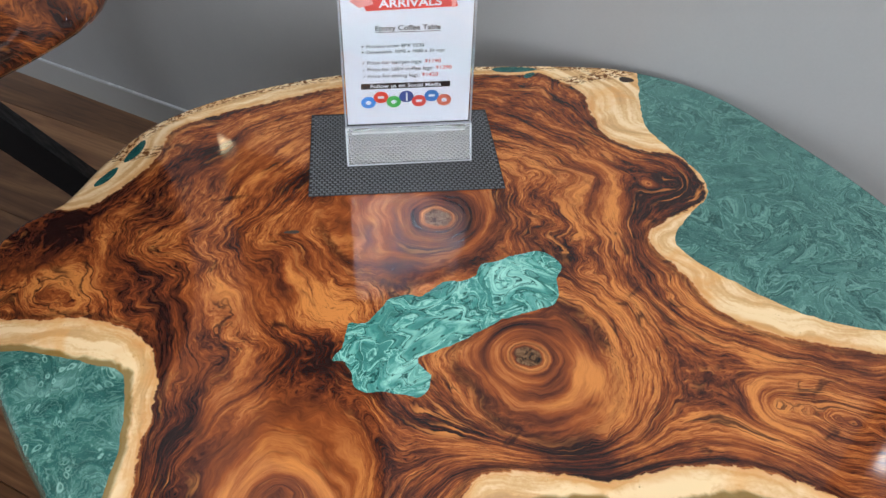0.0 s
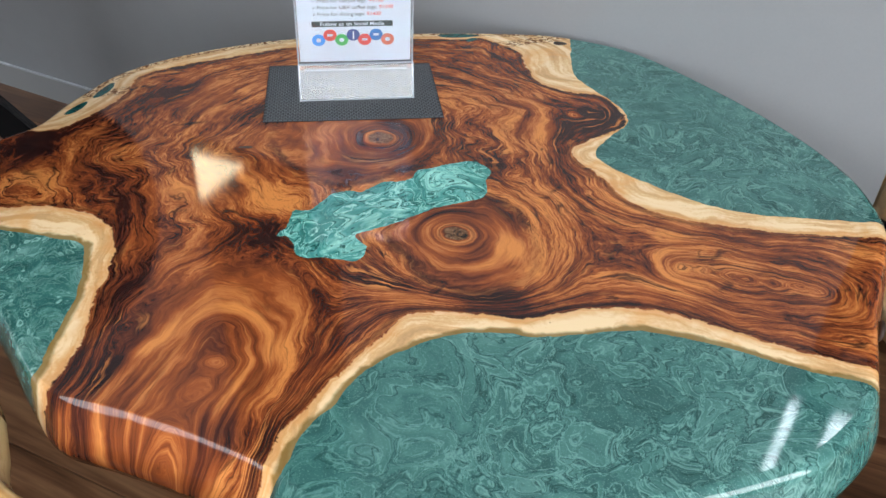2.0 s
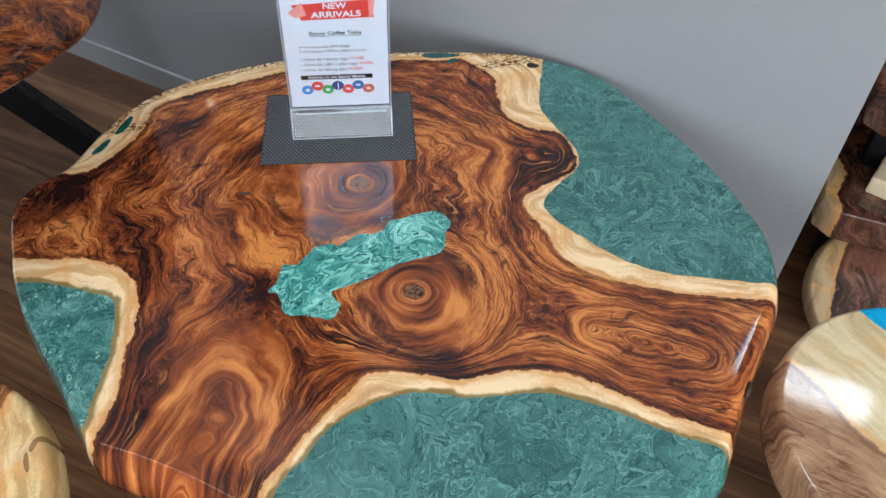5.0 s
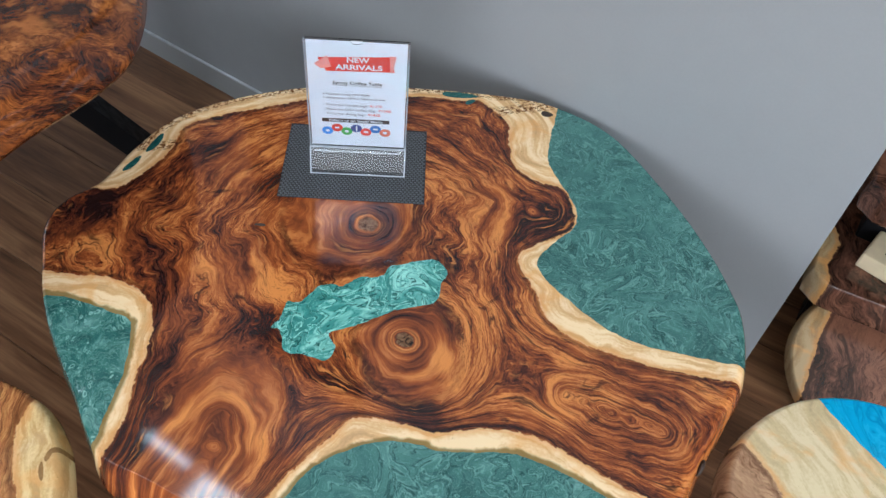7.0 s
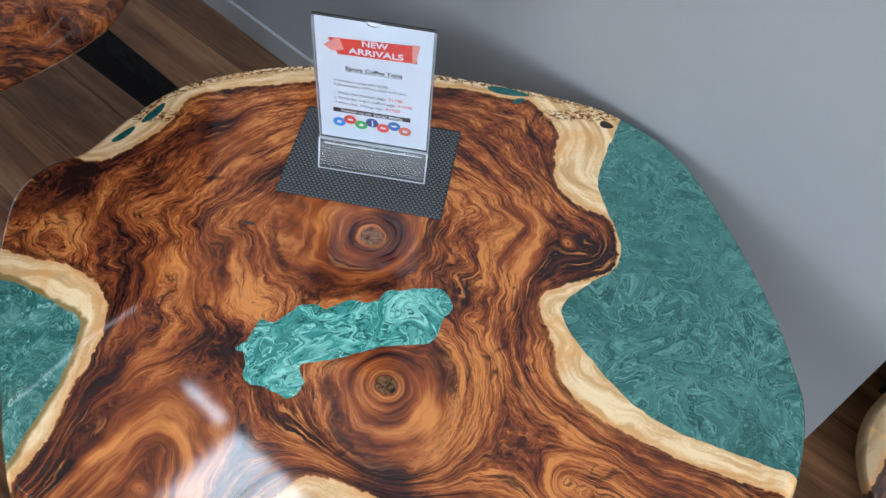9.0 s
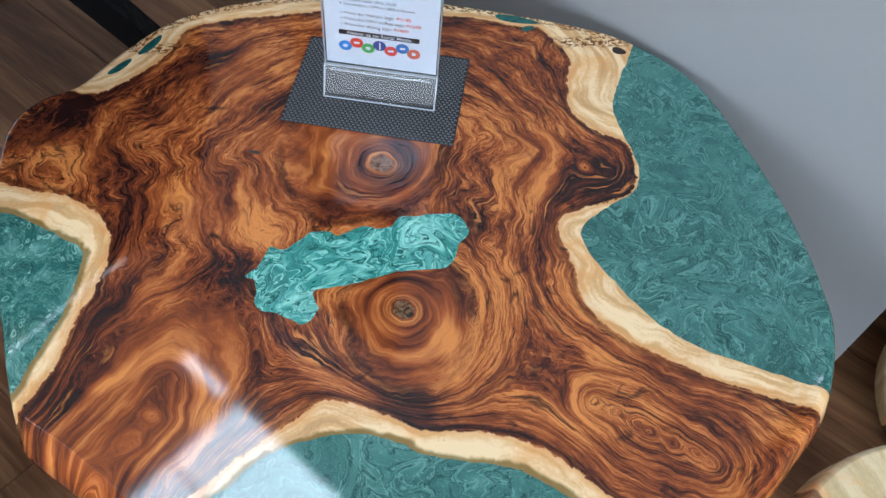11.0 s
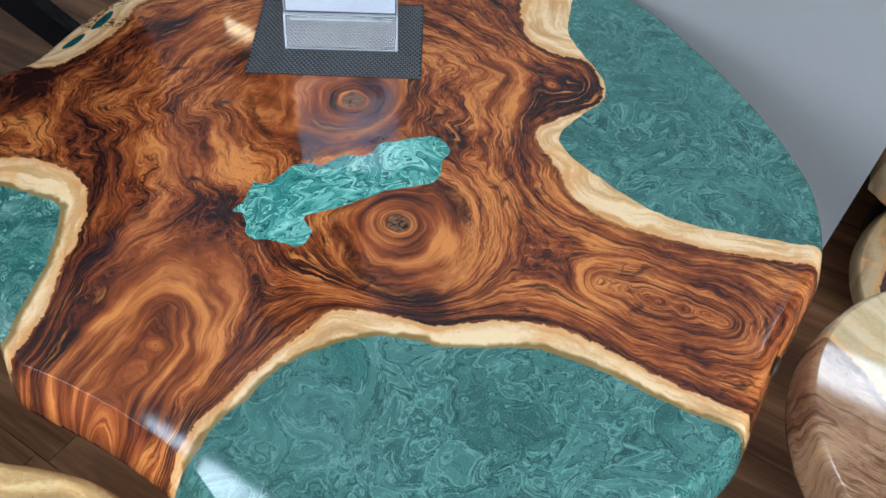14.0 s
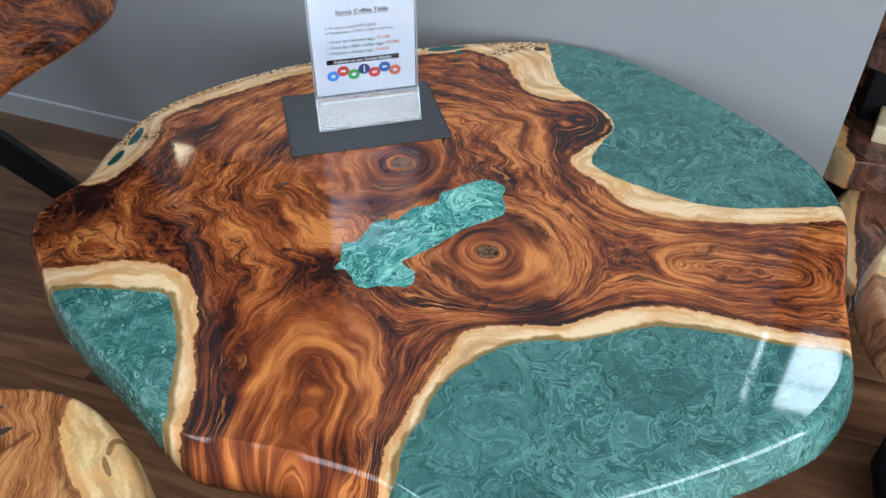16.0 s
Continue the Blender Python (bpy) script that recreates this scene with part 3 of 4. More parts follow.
LINE_R = [(0.035, 0.53), (0.067, 0.432), (0.092, 0.372), (0.133, 0.335), (0.165, 0.312), (0.190, 0.286), (0.200, 0.258), (0.192, 0.222), (0.183, 0.171), (0.19, 0.15), (0.213, 0.132), (0.258, 0.118), (0.312, 0.105), (0.367, 0.105), (0.417, 0.119), (0.465, 0.137), (0.54, 0.168)]
LINE_F = [(0.122, -0.50), (0.115, -0.446), (0.103, -0.39), (0.108, -0.352), (0.111, -0.308), (0.125, -0.276), (0.143, -0.247), (0.165, -0.224), (0.192, -0.208), (0.223, -0.198), (0.255, -0.181), (0.282, -0.162), (0.315, -0.144), (0.356, -0.135), (0.398, -0.131), (0.439, -0.13), (0.478, -0.126), (0.55, -0.115)]
LINE_L = [(-0.42, -0.33), (-0.354, -0.308), (-0.328, -0.295), (-0.295, -0.286), (-0.263, -0.278), (-0.235, -0.273), (-0.213, -0.29), (-0.181, -0.331), (-0.161, -0.367), (-0.144, -0.401), (-0.128, -0.435), (-0.12, -0.5)]
RIVER = [(-0.066, -0.171), (-0.067, -0.146), (-0.077, -0.126), (-0.063, -0.116), (-0.059, -0.102), (-0.056, -0.076), (-0.042, -0.06), (-0.029, -0.055), (-0.019, -0.027), (-0.003, -0.017), (0.008, -0.001), (0.007, 0.019), (0.024, 0.035), (0.041, 0.057), (0.055, 0.066), (0.076, 0.063), (0.086, 0.049), (0.087, 0.033), (0.097, 0.013), (0.093, -0.009), (0.073, -0.031), (0.054, -0.057), (0.036, -0.09), (0.018, -0.115), (0.006, -0.131), (0.015, -0.141), (0.026, -0.145), (0.03, -0.156), (0.029, -0.172), (0.01, -0.177), (-0.021, -0.191), (-0.034, -0.188), (-0.038, -0.18), (-0.054, -0.169)]
SAP_R = loop([(-0.12, 0.44), (-0.05, 0.43), (-0.008, 0.408), (0.02, 0.36), (0.049, 0.324), (0.099, 0.313), (0.144, 0.322), (0.175, 0.297), (0.199, 0.258), (0.183, 0.215), (0.16, 0.171), (0.156, 0.146), (0.177, 0.123), (0.211, 0.102), (0.252, 0.067), (0.302, 0.06), (0.354, 0.067), (0.427, 0.088), (0.55, 0.14)], (0.7, 0.3), (0.5, 0.7), (-0.1, 0.7))
SAP_F = loop([(0.108, -0.52), (0.099, -0.448), (0.094, -0.427), (0.087, -0.391), (0.091, -0.346), (0.096, -0.304), (0.104, -0.262), (0.111, -0.225), (0.132, -0.208), (0.172, -0.191), (0.212, -0.176), (0.247, -0.147), (0.285, -0.122), (0.326, -0.108), (0.37, -0.105), (0.413, -0.105), (0.455, -0.105), (0.56, -0.09)], (0.7, -0.5), (0.2, -0.7))
SAP_L = loop([(-0.5, -0.33), (-0.392, -0.279), (-0.353, -0.261), (-0.32, -0.241), (-0.279, -0.231), (-0.238, -0.233), (-0.206, -0.254), (-0.178, -0.293), (-0.158, -0.332), (-0.128, -0.38), (-0.112, -0.42), (-0.1, -0.5)], (-0.3, -0.6), (-0.6, -0.5))
SAP_B = loop([(-0.5, -0.13), (-0.448, -0.118), (-0.43, -0.073), (-0.434, 0.006), (-0.456, 0.063), (-0.431, 0.121), (-0.381, 0.19), (-0.31, 0.276), (-0.175, 0.383), (-0.089, 0.435), (-0.06, 0.5)], (-0.3, 0.6), (-0.7, 0.4))


def table_flare(x, y):
    if y < -0.40 and -0.105 < x < 0.112:
        return 0.027, 1.0
    if x < -0.1 and y < -0.25:
        return 0.012
    if x > 0.46:
        return 0.024
    if y < 0:
        return 0.020
    return 0.012


def blob(cx, cy, rx, ry, turn=0.0, n=18):
    a = np.linspace(0, 2 * np.pi, n, endpoint=False)
    r = 1 + 0.08 * np.sin(3 * a + cx * 40)
    c, s = math.cos(radians(turn)), math.sin(radians(turn))
    x, y = rx * r * np.cos(a), ry * r * np.sin(a)
    return np.stack([cx + c * x - s * y, cy + s * x + c * y], 1)


# growth contours: two knots, and the arched figure of the fork at the near edge
KNOT_A = curve([(0.033, -0.111), (0.072, -0.142), (0.116, -0.165), (0.157, -0.166), (0.189, -0.14), (0.197, -0.108), (0.183, -0.065), (0.152, -0.022), (0.125, -0.003), (0.088, -0.008), (0.05, -0.05)], True)
KNOT_B = curve([(-0.213, 0.07), (-0.19, 0.003), (-0.147, -0.033), (-0.1, -0.054), (-0.06, -0.052), (-0.022, -0.014), (0.0, 0.03), (0.005, 0.07), (-0.015, 0.13), (-0.07, 0.179), (-0.16, 0.165)], True)
CROTCH = curve([(-0.055, -0.48), (-0.085, -0.40), (-0.108, -0.35), (-0.115, -0.29), (-0.096, -0.22), (-0.04, -0.205), (0.018, -0.232), (0.05, -0.295), (0.062, -0.384), (0.065, -0.48)], True)
# darker and paler patches of the heartwood
TONES = [(0.056, -0.204, 0.04, -1.1), (-0.085, -0.17, 0.03, -1.0), (-0.211, -0.19, 0.05, -0.7), (-0.15, -0.30, 0.035, -0.7), (0.184, 0.254, 0.05, -0.8), (0.109, 0.085, 0.045, -0.5), (0.187, -0.168, 0.035, -1.0),
         (0.285, -0.06, 0.03, -0.8), (0.43, -0.065, 0.05, -0.5), (-0.43, -0.16, 0.04, -0.2), (-0.39, 0.03, 0.05, -0.3), (0.066, -0.41, 0.035, -1.1), (-0.10, -0.41, 0.03, -0.7),
         (0.10, -0.085, 0.06, -0.45), (-0.08, 0.06, 0.08, -0.25), (0.06, -0.12, 0.025, -0.5), (0.13, -0.145, 0.03, -0.4), (0.165, -0.075, 0.025, 0.5), (-0.06, -0.03, 0.03, -0.5), (-0.03, -0.27, 0.06, 0.5), (-0.107, -0.126, 0.035, 1.1), (-0.139, 0.035, 0.05, 0.5), (-0.044, 0.265, 0.06, 0.3), (0.32, -0.08, 0.045, 0.6), (0.243, 0.058, 0.05, 0.4), (0.21, -0.058, 0.03, 0.4),
         (-0.26, -0.08, 0.06, -0.3), (-0.37, -0.215, 0.04, 0.8), (-0.33, 0.02, 0.05, 0.2), (-0.17, -0.07, 0.04, -0.5)]

table = thing("coffee_table", "live-edge timber coffee table with green pearl resin, glossy lacquer", "coffee table")
slab(table, OUTLINE, TOP, 0.055, M_WOOD,
     regions=[("resin_pour", "swirled sea-green pearl resin", loop(LINE_R, (0.7, 0.3), (0.5, 0.7), (0.05, 0.7)), M_GREEN),
              ("resin_pour", "swirled sea-green pearl resin", loop(LINE_F, (0.7, -0.5), (0.2, -0.7)), M_GREEN),
              ("resin_pour", "bubbly sea-green resin at the corner", loop(LINE_L, (-0.3, -0.6), (-0.6, -0.5)), M_BUBBLE),
              ("resin_inlay", "bright turquoise pearl resin inlay", curve(RIVER, True, 0.003, 0.0022), M_RIVER),
              ("resin_fill", "dark green resin fill", blob(-0.125, 0.428, 0.034, 0.0085, 30), M_DEEP),
              ("resin_fill", "dark green resin fill", blob(-0.098, 0.424, 0.011, 0.0055, 70), M_DEEP),
              ("resin_fill", "dark green resin fill", blob(-0.467, 0.006, 0.025, 0.0065, 103), M_DEEP),
              ("resin_fill", "dark green resin fill", blob(-0.460, -0.052, 0.021, 0.006, 95), M_DEEP),
              ("knot_hole", "small dark knot hole", blob(0.033, 0.48, 0.011, 0.008, 20), M_HOLE),
              ("knot_hole", "small dark knot crack", blob(-0.205, -0.033, 0.009, 0.003, 30, 12), M_HOLE)],
     sapwood=[SAP_R, SAP_F, SAP_L, SAP_B],
     seeds=[(0.099, -0.081, 0.014, 1.0), (-0.071, 0.066, 0.016, 1.0), *[(-0.026 + 0.009 * i, -0.315 - 0.022 * i, 0.012, 0.60 + 0.02 * i) for i in range(4)], (0.012, -0.452, 0.014, 0.85), *[(0.0 + 0.032 * i, 0.205 + 0.0105 * i, 0.003, 0.5 - 0.05 * i) for i in range(6)], *[(0.33 + 0.022 * i, -0.028 + 0.004 * i, 0.004, 0.72) for i in range(7)]],
     contours=[(KNOT_A, 0.62, True), (KNOT_B, 0.56, True), (CROTCH, 0.36, False)], tones=TONES,
     flare=table_flare, cell=0.0065, barky=OUTLINE[(OUTLINE[:, 1] > -0.02) & (OUTLINE[:, 0] < 0.03)], edges=[curve(LINE_F, ragged=0.0022), curve(LINE_L, ragged=0.0022)], wood_label="orange-brown figured timber with cream sapwood edges")


def u_leg(parent, x, y0, y1, z_top, w=0.05, d=0.03):
    bm = box(x - w / 2, y0, 0.0, x + w / 2, y1, d, 0.002)
    box(x - w / 2, y0, z_top - d, x + w / 2, y1, z_top, 0.002, bm)
    box(x - w / 2, y0, d, x + w / 2, y0 + d, z_top - d, 0.002, bm)
    box(x - w / 2, y1 - d, d, x + w / 2, y1, z_top - d, 0.002, bm)
    part("leg", bm, M_STEEL, parent, "black steel loop leg")


u_leg(table, -0.22, -0.2, 0.2, TOP - 0.055)
u_leg(table, 0.26, -0.2, 0.2, TOP - 0.055)

M_BLACK = resin("black_resin", (0.002, 0.002, 0.003), (0.005, 0.005, 0.007), (0.015, 0.016, 0.02), flake=0.05)
M_BARK = plain("brown_bark", (0.25, 0.13, 0.045), 0.2, grain=120, vary=0.5)

bm = bmesh.new()
bmesh.ops.create_uvsphere(bm, u_segments=14, v_segments=8, radius=1.0, matrix=Matrix.Translation((0.5225, -0.012, TOP - 0.022)) @ Matrix.Diagonal((0.004, 0.013, 0.010, 1)))
part("knot_hole", bm, M_HOLE, table, "black knot hole in the rounded side", True)

# ---- woven mat ----
MAT_W, MAT_D = 0.237, 0.178
place_mat = thing("place_mat", "black and grey woven vinyl place mat under the sign", "place mat", (-0.224, 0.029, TOP))
place_mat.rotation_euler[2] = radians(31.8)
part("backing", box(0, 0, 0.0003, MAT_W, MAT_D, 0.0012), M_MAT, place_mat)
PITCH_X, PITCH_Y = 0.0064, 0.0046
verts, faces = [], []
for j in range(int(MAT_D / PITCH_Y)):
    for i in range(int(MAT_W / PITCH_X)):
        x0 = (i + 0.5 + (0.5 if j % 2 else 0)) * PITCH_X
        y0 = (j + 0.5) * PITCH_Y
        if x0 > MAT_W - 0.002:
            continue
        k = len(verts)
        hx, hy = PITCH_X * 0.34, PITCH_Y * 0.33
        verts += [(x0 - hx, y0 - hy, 0.0013), (x0 + hx, y0 - hy, 0.0013), (x0 + hx, y0 + hy, 0.0013), (x0 - hx, y0 + hy, 0.0013),
                  (x0 - hx * 0.5, y0 - hy * 0.5, 0.0022), (x0 + hx * 0.5, y0 - hy * 0.5, 0.0022), (x0 + hx * 0.5, y0 + hy * 0.5, 0.0022), (x0 - hx * 0.5, y0 + hy * 0.5, 0.0022)]
        faces += [(k + 4, k + 5, k + 6, k + 7)] + [(k + a, k + (a + 1) % 4, k + 4 + (a + 1) % 4, k + 4 + a) for a in range(4)]
me = bpy.data.meshes.new("weave")
me.from_pydata(verts, [], faces)
me.materials.append(M_CORD)
weave = new("weave", me)
weave.parent = place_mat
weave["kind"] = "stuff"

# ---- sign holder ----
# Pale strips: the light that clear acrylic edges catch, put into colour.
M_EDGE_GLINT = plain("pale_acrylic_edge_glint", (0.62, 0.68, 0.76), 0.15, vary=0.05, relief=0)
M_EDGE_GLINT.node_tree.nodes["Principled BSDF"].inputs["Transmission Weight"].default_value = 0.5
# local axes: x along the sign, y to its back, z up
sign = thing("sign_holder", "clear acrylic sign holder with a printed price sheet", "sign holder", (-0.213, 0.101, TOP + 0.0024))
sign.rotation_euler[2] = radians(32.8)
SW, SH = 0.155, 0.249


def prism(profile, x0, x1):
    """A closed (y, z) profile drawn out along x."""
    bm = bmesh.new()
    a = [bm.verts.new((x0, y, z)) for y, z in profile]
    b = [bm.verts.new((x1, y, z)) for y, z in profile]
    n = len(profile)
    bm.faces.new(a)
    bm.faces.new(b[::-1])
    for i in range(n):
        bm.faces.new((a[i], b[i], b[(i + 1) % n], a[(i + 1) % n]))
    bmesh.ops.recalc_face_normals(bm, faces=bm.faces)
    return bm


BASE_H = 0.046
part("base", prism([(0, 0), (0.0022, 0), (0.0182, BASE_H - 0.003), (0.0182, BASE_H), (0.0150, BASE_H)], 0, SW), M_ACRYLIC, sign, "clear sloping acrylic front foot")
part("base", prism([(0.044, 0), (0.0418, 0), (0.0245, BASE_H - 0.003), (0.0245, BASE_H), (0.0275, BASE_H)], 0, SW), M_ACRYLIC, sign, "clear sloping acrylic back foot")
part("crossbar", box(0.008, 0.0160, BASE_H - 0.008, SW - 0.008, 0.0200, BASE_H - 0.001, 0.0006), M_ACRYLIC, sign)
bm = bmesh.new()
rim_line = [(0, BASE_H - 0.001), (SW, BASE_H - 0.001), (SW, SH), *[(SW / 2 + 0.009 * math.cos(a), SH - 0.006 * math.sin(a)) for a in np.linspace(0, math.pi, 10)], (0, SH)]
face = bm.faces.new([bm.verts.new((x, 0.0184, z)) for x, z in rim_line])
for v in bmesh.ops.extrude_face_region(bm, geom=[face])["geom"]:
    if isinstance(v, bmesh.types.BMVert):
        v.co.y = 0.0202
bmesh.ops.recalc_face_normals(bm, faces=bm.faces)
part("front_panel", bm, M_ACRYLIC, sign, "clear acrylic front with a thumb notch")
part("back_panel", box(0, 0.0225, BASE_H - 0.001, SW, 0.0243, SH, 0.0005), M_ACRYLIC, sign)
# thin pale strips painted as edge highlights on sides, feet and crossbar
for xx in (0.0, SW - 0.0022):
    part("side_edge", box(xx, 0.0203, BASE_H - 0.001, xx + 0.0022, 0.0224, SH, 0.0002), M_EDGE_GLINT, sign)
for xx in (0.0, SW - 0.0016):
    part("polished_edge", prism([(0, 0), (0.0022, 0), (0.0182, BASE_H - 0.003), (0.0150, BASE_H)], xx - 0.0003, xx + 0.0019), M_EDGE_GLINT, sign)
part("polished_edge", box(0, -0.0004, 0.0, SW, 0.0010, 0.0018, 0.0003), M_EDGE_GLINT, sign)
part("polished_edge", box(0.0, 0.0140, BASE_H - 0.0008, SW, 0.0180, BASE_H + 0.0006, 0.0003), M_EDGE_GLINT, sign)
part("polished_edge", box(0.008, 0.0152, BASE_H - 0.0095, SW - 0.008, 0.0160, BASE_H - 0.0075, 0.0003), M_EDGE_GLINT, sign)
for ob in sign.children:
    if ob.name.split(".")[0] in ("base", "crossbar"):
        ob.visible_shadow = False    # clear sheet lets the daylight through
PX, PZ, PW, PH = 0.0035, 0.0475, 0.148, 0.2
sheet_y = 0.0210
sheet = part("price_sheet", box(PX, sheet_y, PZ, PX + PW, sheet_y + 0.0003, PZ + PH), M_PAPER, sign, "white printed price sheet")


def lettering(text, x, z, height, material, bold=0.0, centre=False, width=None, lean=0.0):
    cu = bpy.data.curves.new("lettering", "FONT")
    cu.body, cu.size, cu.offset = text, height, bold
    cu.align_x = "CENTER" if centre else "LEFT"
    tmp = new("lettering", cu)
    dg = bpy.context.evaluated_depsgraph_get()
    me = bpy.data.meshes.new_from_object(tmp.evaluated_get(dg))
    bpy.data.objects.remove(tmp)
    bpy.data.curves.remove(cu)
    xs_ = [v.co.x for v in me.vertices]
    k = width / (max(xs_) - min(xs_)) if width else 1.0
    me.transform(Matrix.Translation((x, sheet_y - 0.0003, z)) @ Matrix.Rotation(radians(lean), 4, "Y") @ Matrix.Rotation(radians(90), 4, "X") @ Matrix.Diagonal((k, 1, 1, 1)))
    me.materials.clear()
    me.materials.append(material)
    ob = new("lettering", me)
    ob.parent = sheet
    return ob


def flat(name, points, material, y=0.0002, label=""):
    """A flat printed shape on the sheet, from (x, z) corners."""
    bm = bmesh.new()
    bm.faces.new([bm.verts.new((x, sheet_y - y, z)) for x, z in points])
    return part(name, bm, material, sheet, label)


mx, ztop = PX + PW / 2, PZ + PH
flat("banner", [(PX + 0.016, ztop - 0.030), (PX + 0.122, ztop - 0.024), (PX + 0.130, ztop - 0.051), (PX + 0.028, ztop - 0.054)], M_RED, label="red printed banner")
flat("megaphone", [(PX + 0.010, ztop - 0.042), (PX + 0.030, ztop - 0.026), (PX + 0.036, ztop - 0.046), (PX + 0.020, ztop - 0.05)], M_PINK, 0.00025)
flat("banner", [(PX + 0.122, ztop - 0.022), (PX + 0.132, ztop - 0.023), (PX + 0.127, ztop - 0.052), (PX + 0.123, ztop - 0.052)], M_PINK, 0.00025)
lettering("NEW", mx + 0.001, ztop - 0.0365, 0.0125, M_PAPER, 0.0003, True, 0.033, -1)
lettering("ARRIVALS", mx + 0.003, ztop - 0.0495, 0.0125, M_PAPER, 0.0003, True, 0.070, -1)
lettering("Epoxy Coffee Table", mx, ztop - 0.0775, 0.0085, M_INK, 0.00015, True, 0.074)
flat("underline", [(mx - 0.037, ztop - 0.0800), (mx + 0.037, ztop - 0.0800), (mx + 0.037, ztop - 0.0793), (mx - 0.037, ztop - 0.0793)], M_INK)
for i, (t, k) in enumerate((("Product code: EPX 0230", 0.066), ("Dimension: 1090 x 1000 x 55 mm", 0.090))):
    lettering(t, PX + 0.026, ztop - 0.0985 - 0.0072 * i, 0.0058, M_INK_GREY, 0.00006, width=k)
    flat("bullet", [(PX + 0.0205, ztop - 0.0965 - 0.0072 * i), (PX + 0.022, ztop - 0.0950 - 0.0072 * i), (PX + 0.0235, ztop - 0.0965 - 0.0072 * i), (PX + 0.022, ztop - 0.0980 - 0.0072 * i)], M_INK_GREY)
for i, (t, k, price) in enumerate((("Price for hairpin legs:", 0.064, "$1190"), ("Price for U&V coffee legs:", 0.077, "$1290"), ("Price for dining legs:", 0.061, "$1420"))):
    z = ztop - 0.1195 - 0.0088 * i
    lettering(t, PX + 0.026, z, 0.0065, M_INK_GREY, 0.00004, width=k)
    lettering(price, PX + 0.026 + k + 0.003, z, 0.0068, M_RED, 0.00008, width=0.019)
    flat("bullet", [(PX + 0.020, z + 0.003), (PX + 0.0215, z), (PX + 0.0245, z + 0.0045), (PX + 0.0215, z + 0.0015)], M_INK_GREY)
flat("black_bar", [(PX + 0.018, ztop - 0.1520), (PX + 0.124, ztop - 0.1520), (PX + 0.124, ztop - 0.1445), (PX + 0.018, ztop - 0.1445)], M_INK)
lettering("Follow us on Social Media", PX + 0.071, ztop - 0.1505, 0.0068, M_PAPER, 0.0001, True, 0.084)
ICONS = ((0.03, 0.28, 0.80), (0.78, 0.06, 0.04), (0.04, 0.42, 0.10), (0.03, 0.07, 0.28), (0.75, 0.07, 0.06), (0.02, 0.17, 0.52), (0.72, 0.16, 0.10))
for i, c in enumerate(ICONS):
    cx, cz = PX + 0.026 + i * 0.0152, ztop - (0.1700 if i % 2 == 0 else 0.1635)
    ink = plain("icon_ink", c, 0.5, vary=0.1, relief=0)
    disc = flat("round_icon", [(cx + 0.0088 * math.cos(a), cz + 0.0080 * math.sin(a)) for a in np.linspace(2 * math.pi, 0, 24, endpoint=False)], ink, 0.0002 + 0.00004 * i)
    yy = 0.00055
    if i in (0, 2, 6):
        flat("icon_mark", [(cx + 0.0034 * math.cos(a), cz + 0.0028 * math.sin(a)) for a in np.linspace(2 * math.pi, 0, 10, endpoint=False)], M_PAPER, yy)
    elif i in (1, 4, 5):
        flat("icon_mark", [(cx - 0.0036, cz - 0.0014), (cx + 0.0036, cz - 0.0014), (cx + 0.0036, cz + 0.0018), (cx - 0.0036, cz + 0.0018)], M_PAPER, yy)
    else:
        flat("icon_mark", [(cx - 0.0006, cz - 0.006), (cx + 0.0014, cz - 0.006), (cx + 0.0014, cz + 0.005), (cx - 0.0006, cz + 0.005)], M_PAPER, yy)

# ---- neighbouring tables ----
dining = thing("dining_table", "tall live-edge timber dining table on black steel legs", "dining table")
DT = 0.745
DX, DY = 0.077, -0.09
DO = (DX, DY) + curve([(-1.7, 0.30), (-1.2, 0.36), (-0.85, 0.31), (-0.68, 0.21), (-0.60, 0.135), (-0.54, 0.07), (-0.505, 0.01), (-0.496, -0.06), (-0.498, -0.14), (-0.49, -0.22), (-0.485, -0.30), (-0.52, -0.40), (-0.75, -0.52), (-1.2, -0.58), (-1.7, -0.5)], True, 0.02)
slab(dining, DO, DT, 0.075, M_WOOD_DARK, regions=[('resin_fill', 'black resin fill', (DX, DY) + curve([(-0.72, -0.34), (-0.62, -0.20), (-0.60, -0.13), (-0.58, -0.105), (-0.567, -0.125), (-0.565, -0.16), (-0.56, -0.20), (-0.58, -0.24), (-0.66, -0.36)], True, 0.008, 0.006), M_BLACK)], sapwood=[(DX, DY) + loop([(-0.40, -0.262), (-0.47, -0.270), (-0.52, -0.30), (-0.58, -0.42), (-0.62, -0.6)], (-0.5, -0.7), (-0.3, -0.4))],
     seeds=[(-0.65, 0.03, 0.03, 0.6), (-1.0, -0.19, 0.04, 1.0)], flare=lambda x, y: 0.045, cell=0.02, wood_label="glossy orange-brown timber slab with a rounded edge")


def beam(p, q, w, h, material, parent, name="leg", label=""):
    """A square-edged bar between two points, w wide and h high."""
    p, q = Vector(p), Vector(q)
    bm = box(-w / 2, 0, -h / 2, w / 2, (q - p).length, h / 2, 0.003)
    ob = part(name, bm, material, parent, label)
    ob.matrix_local = Matrix.Translation(p) @ (q - p).to_track_quat("Y", "Z").to_matrix().to_4x4()
    return ob


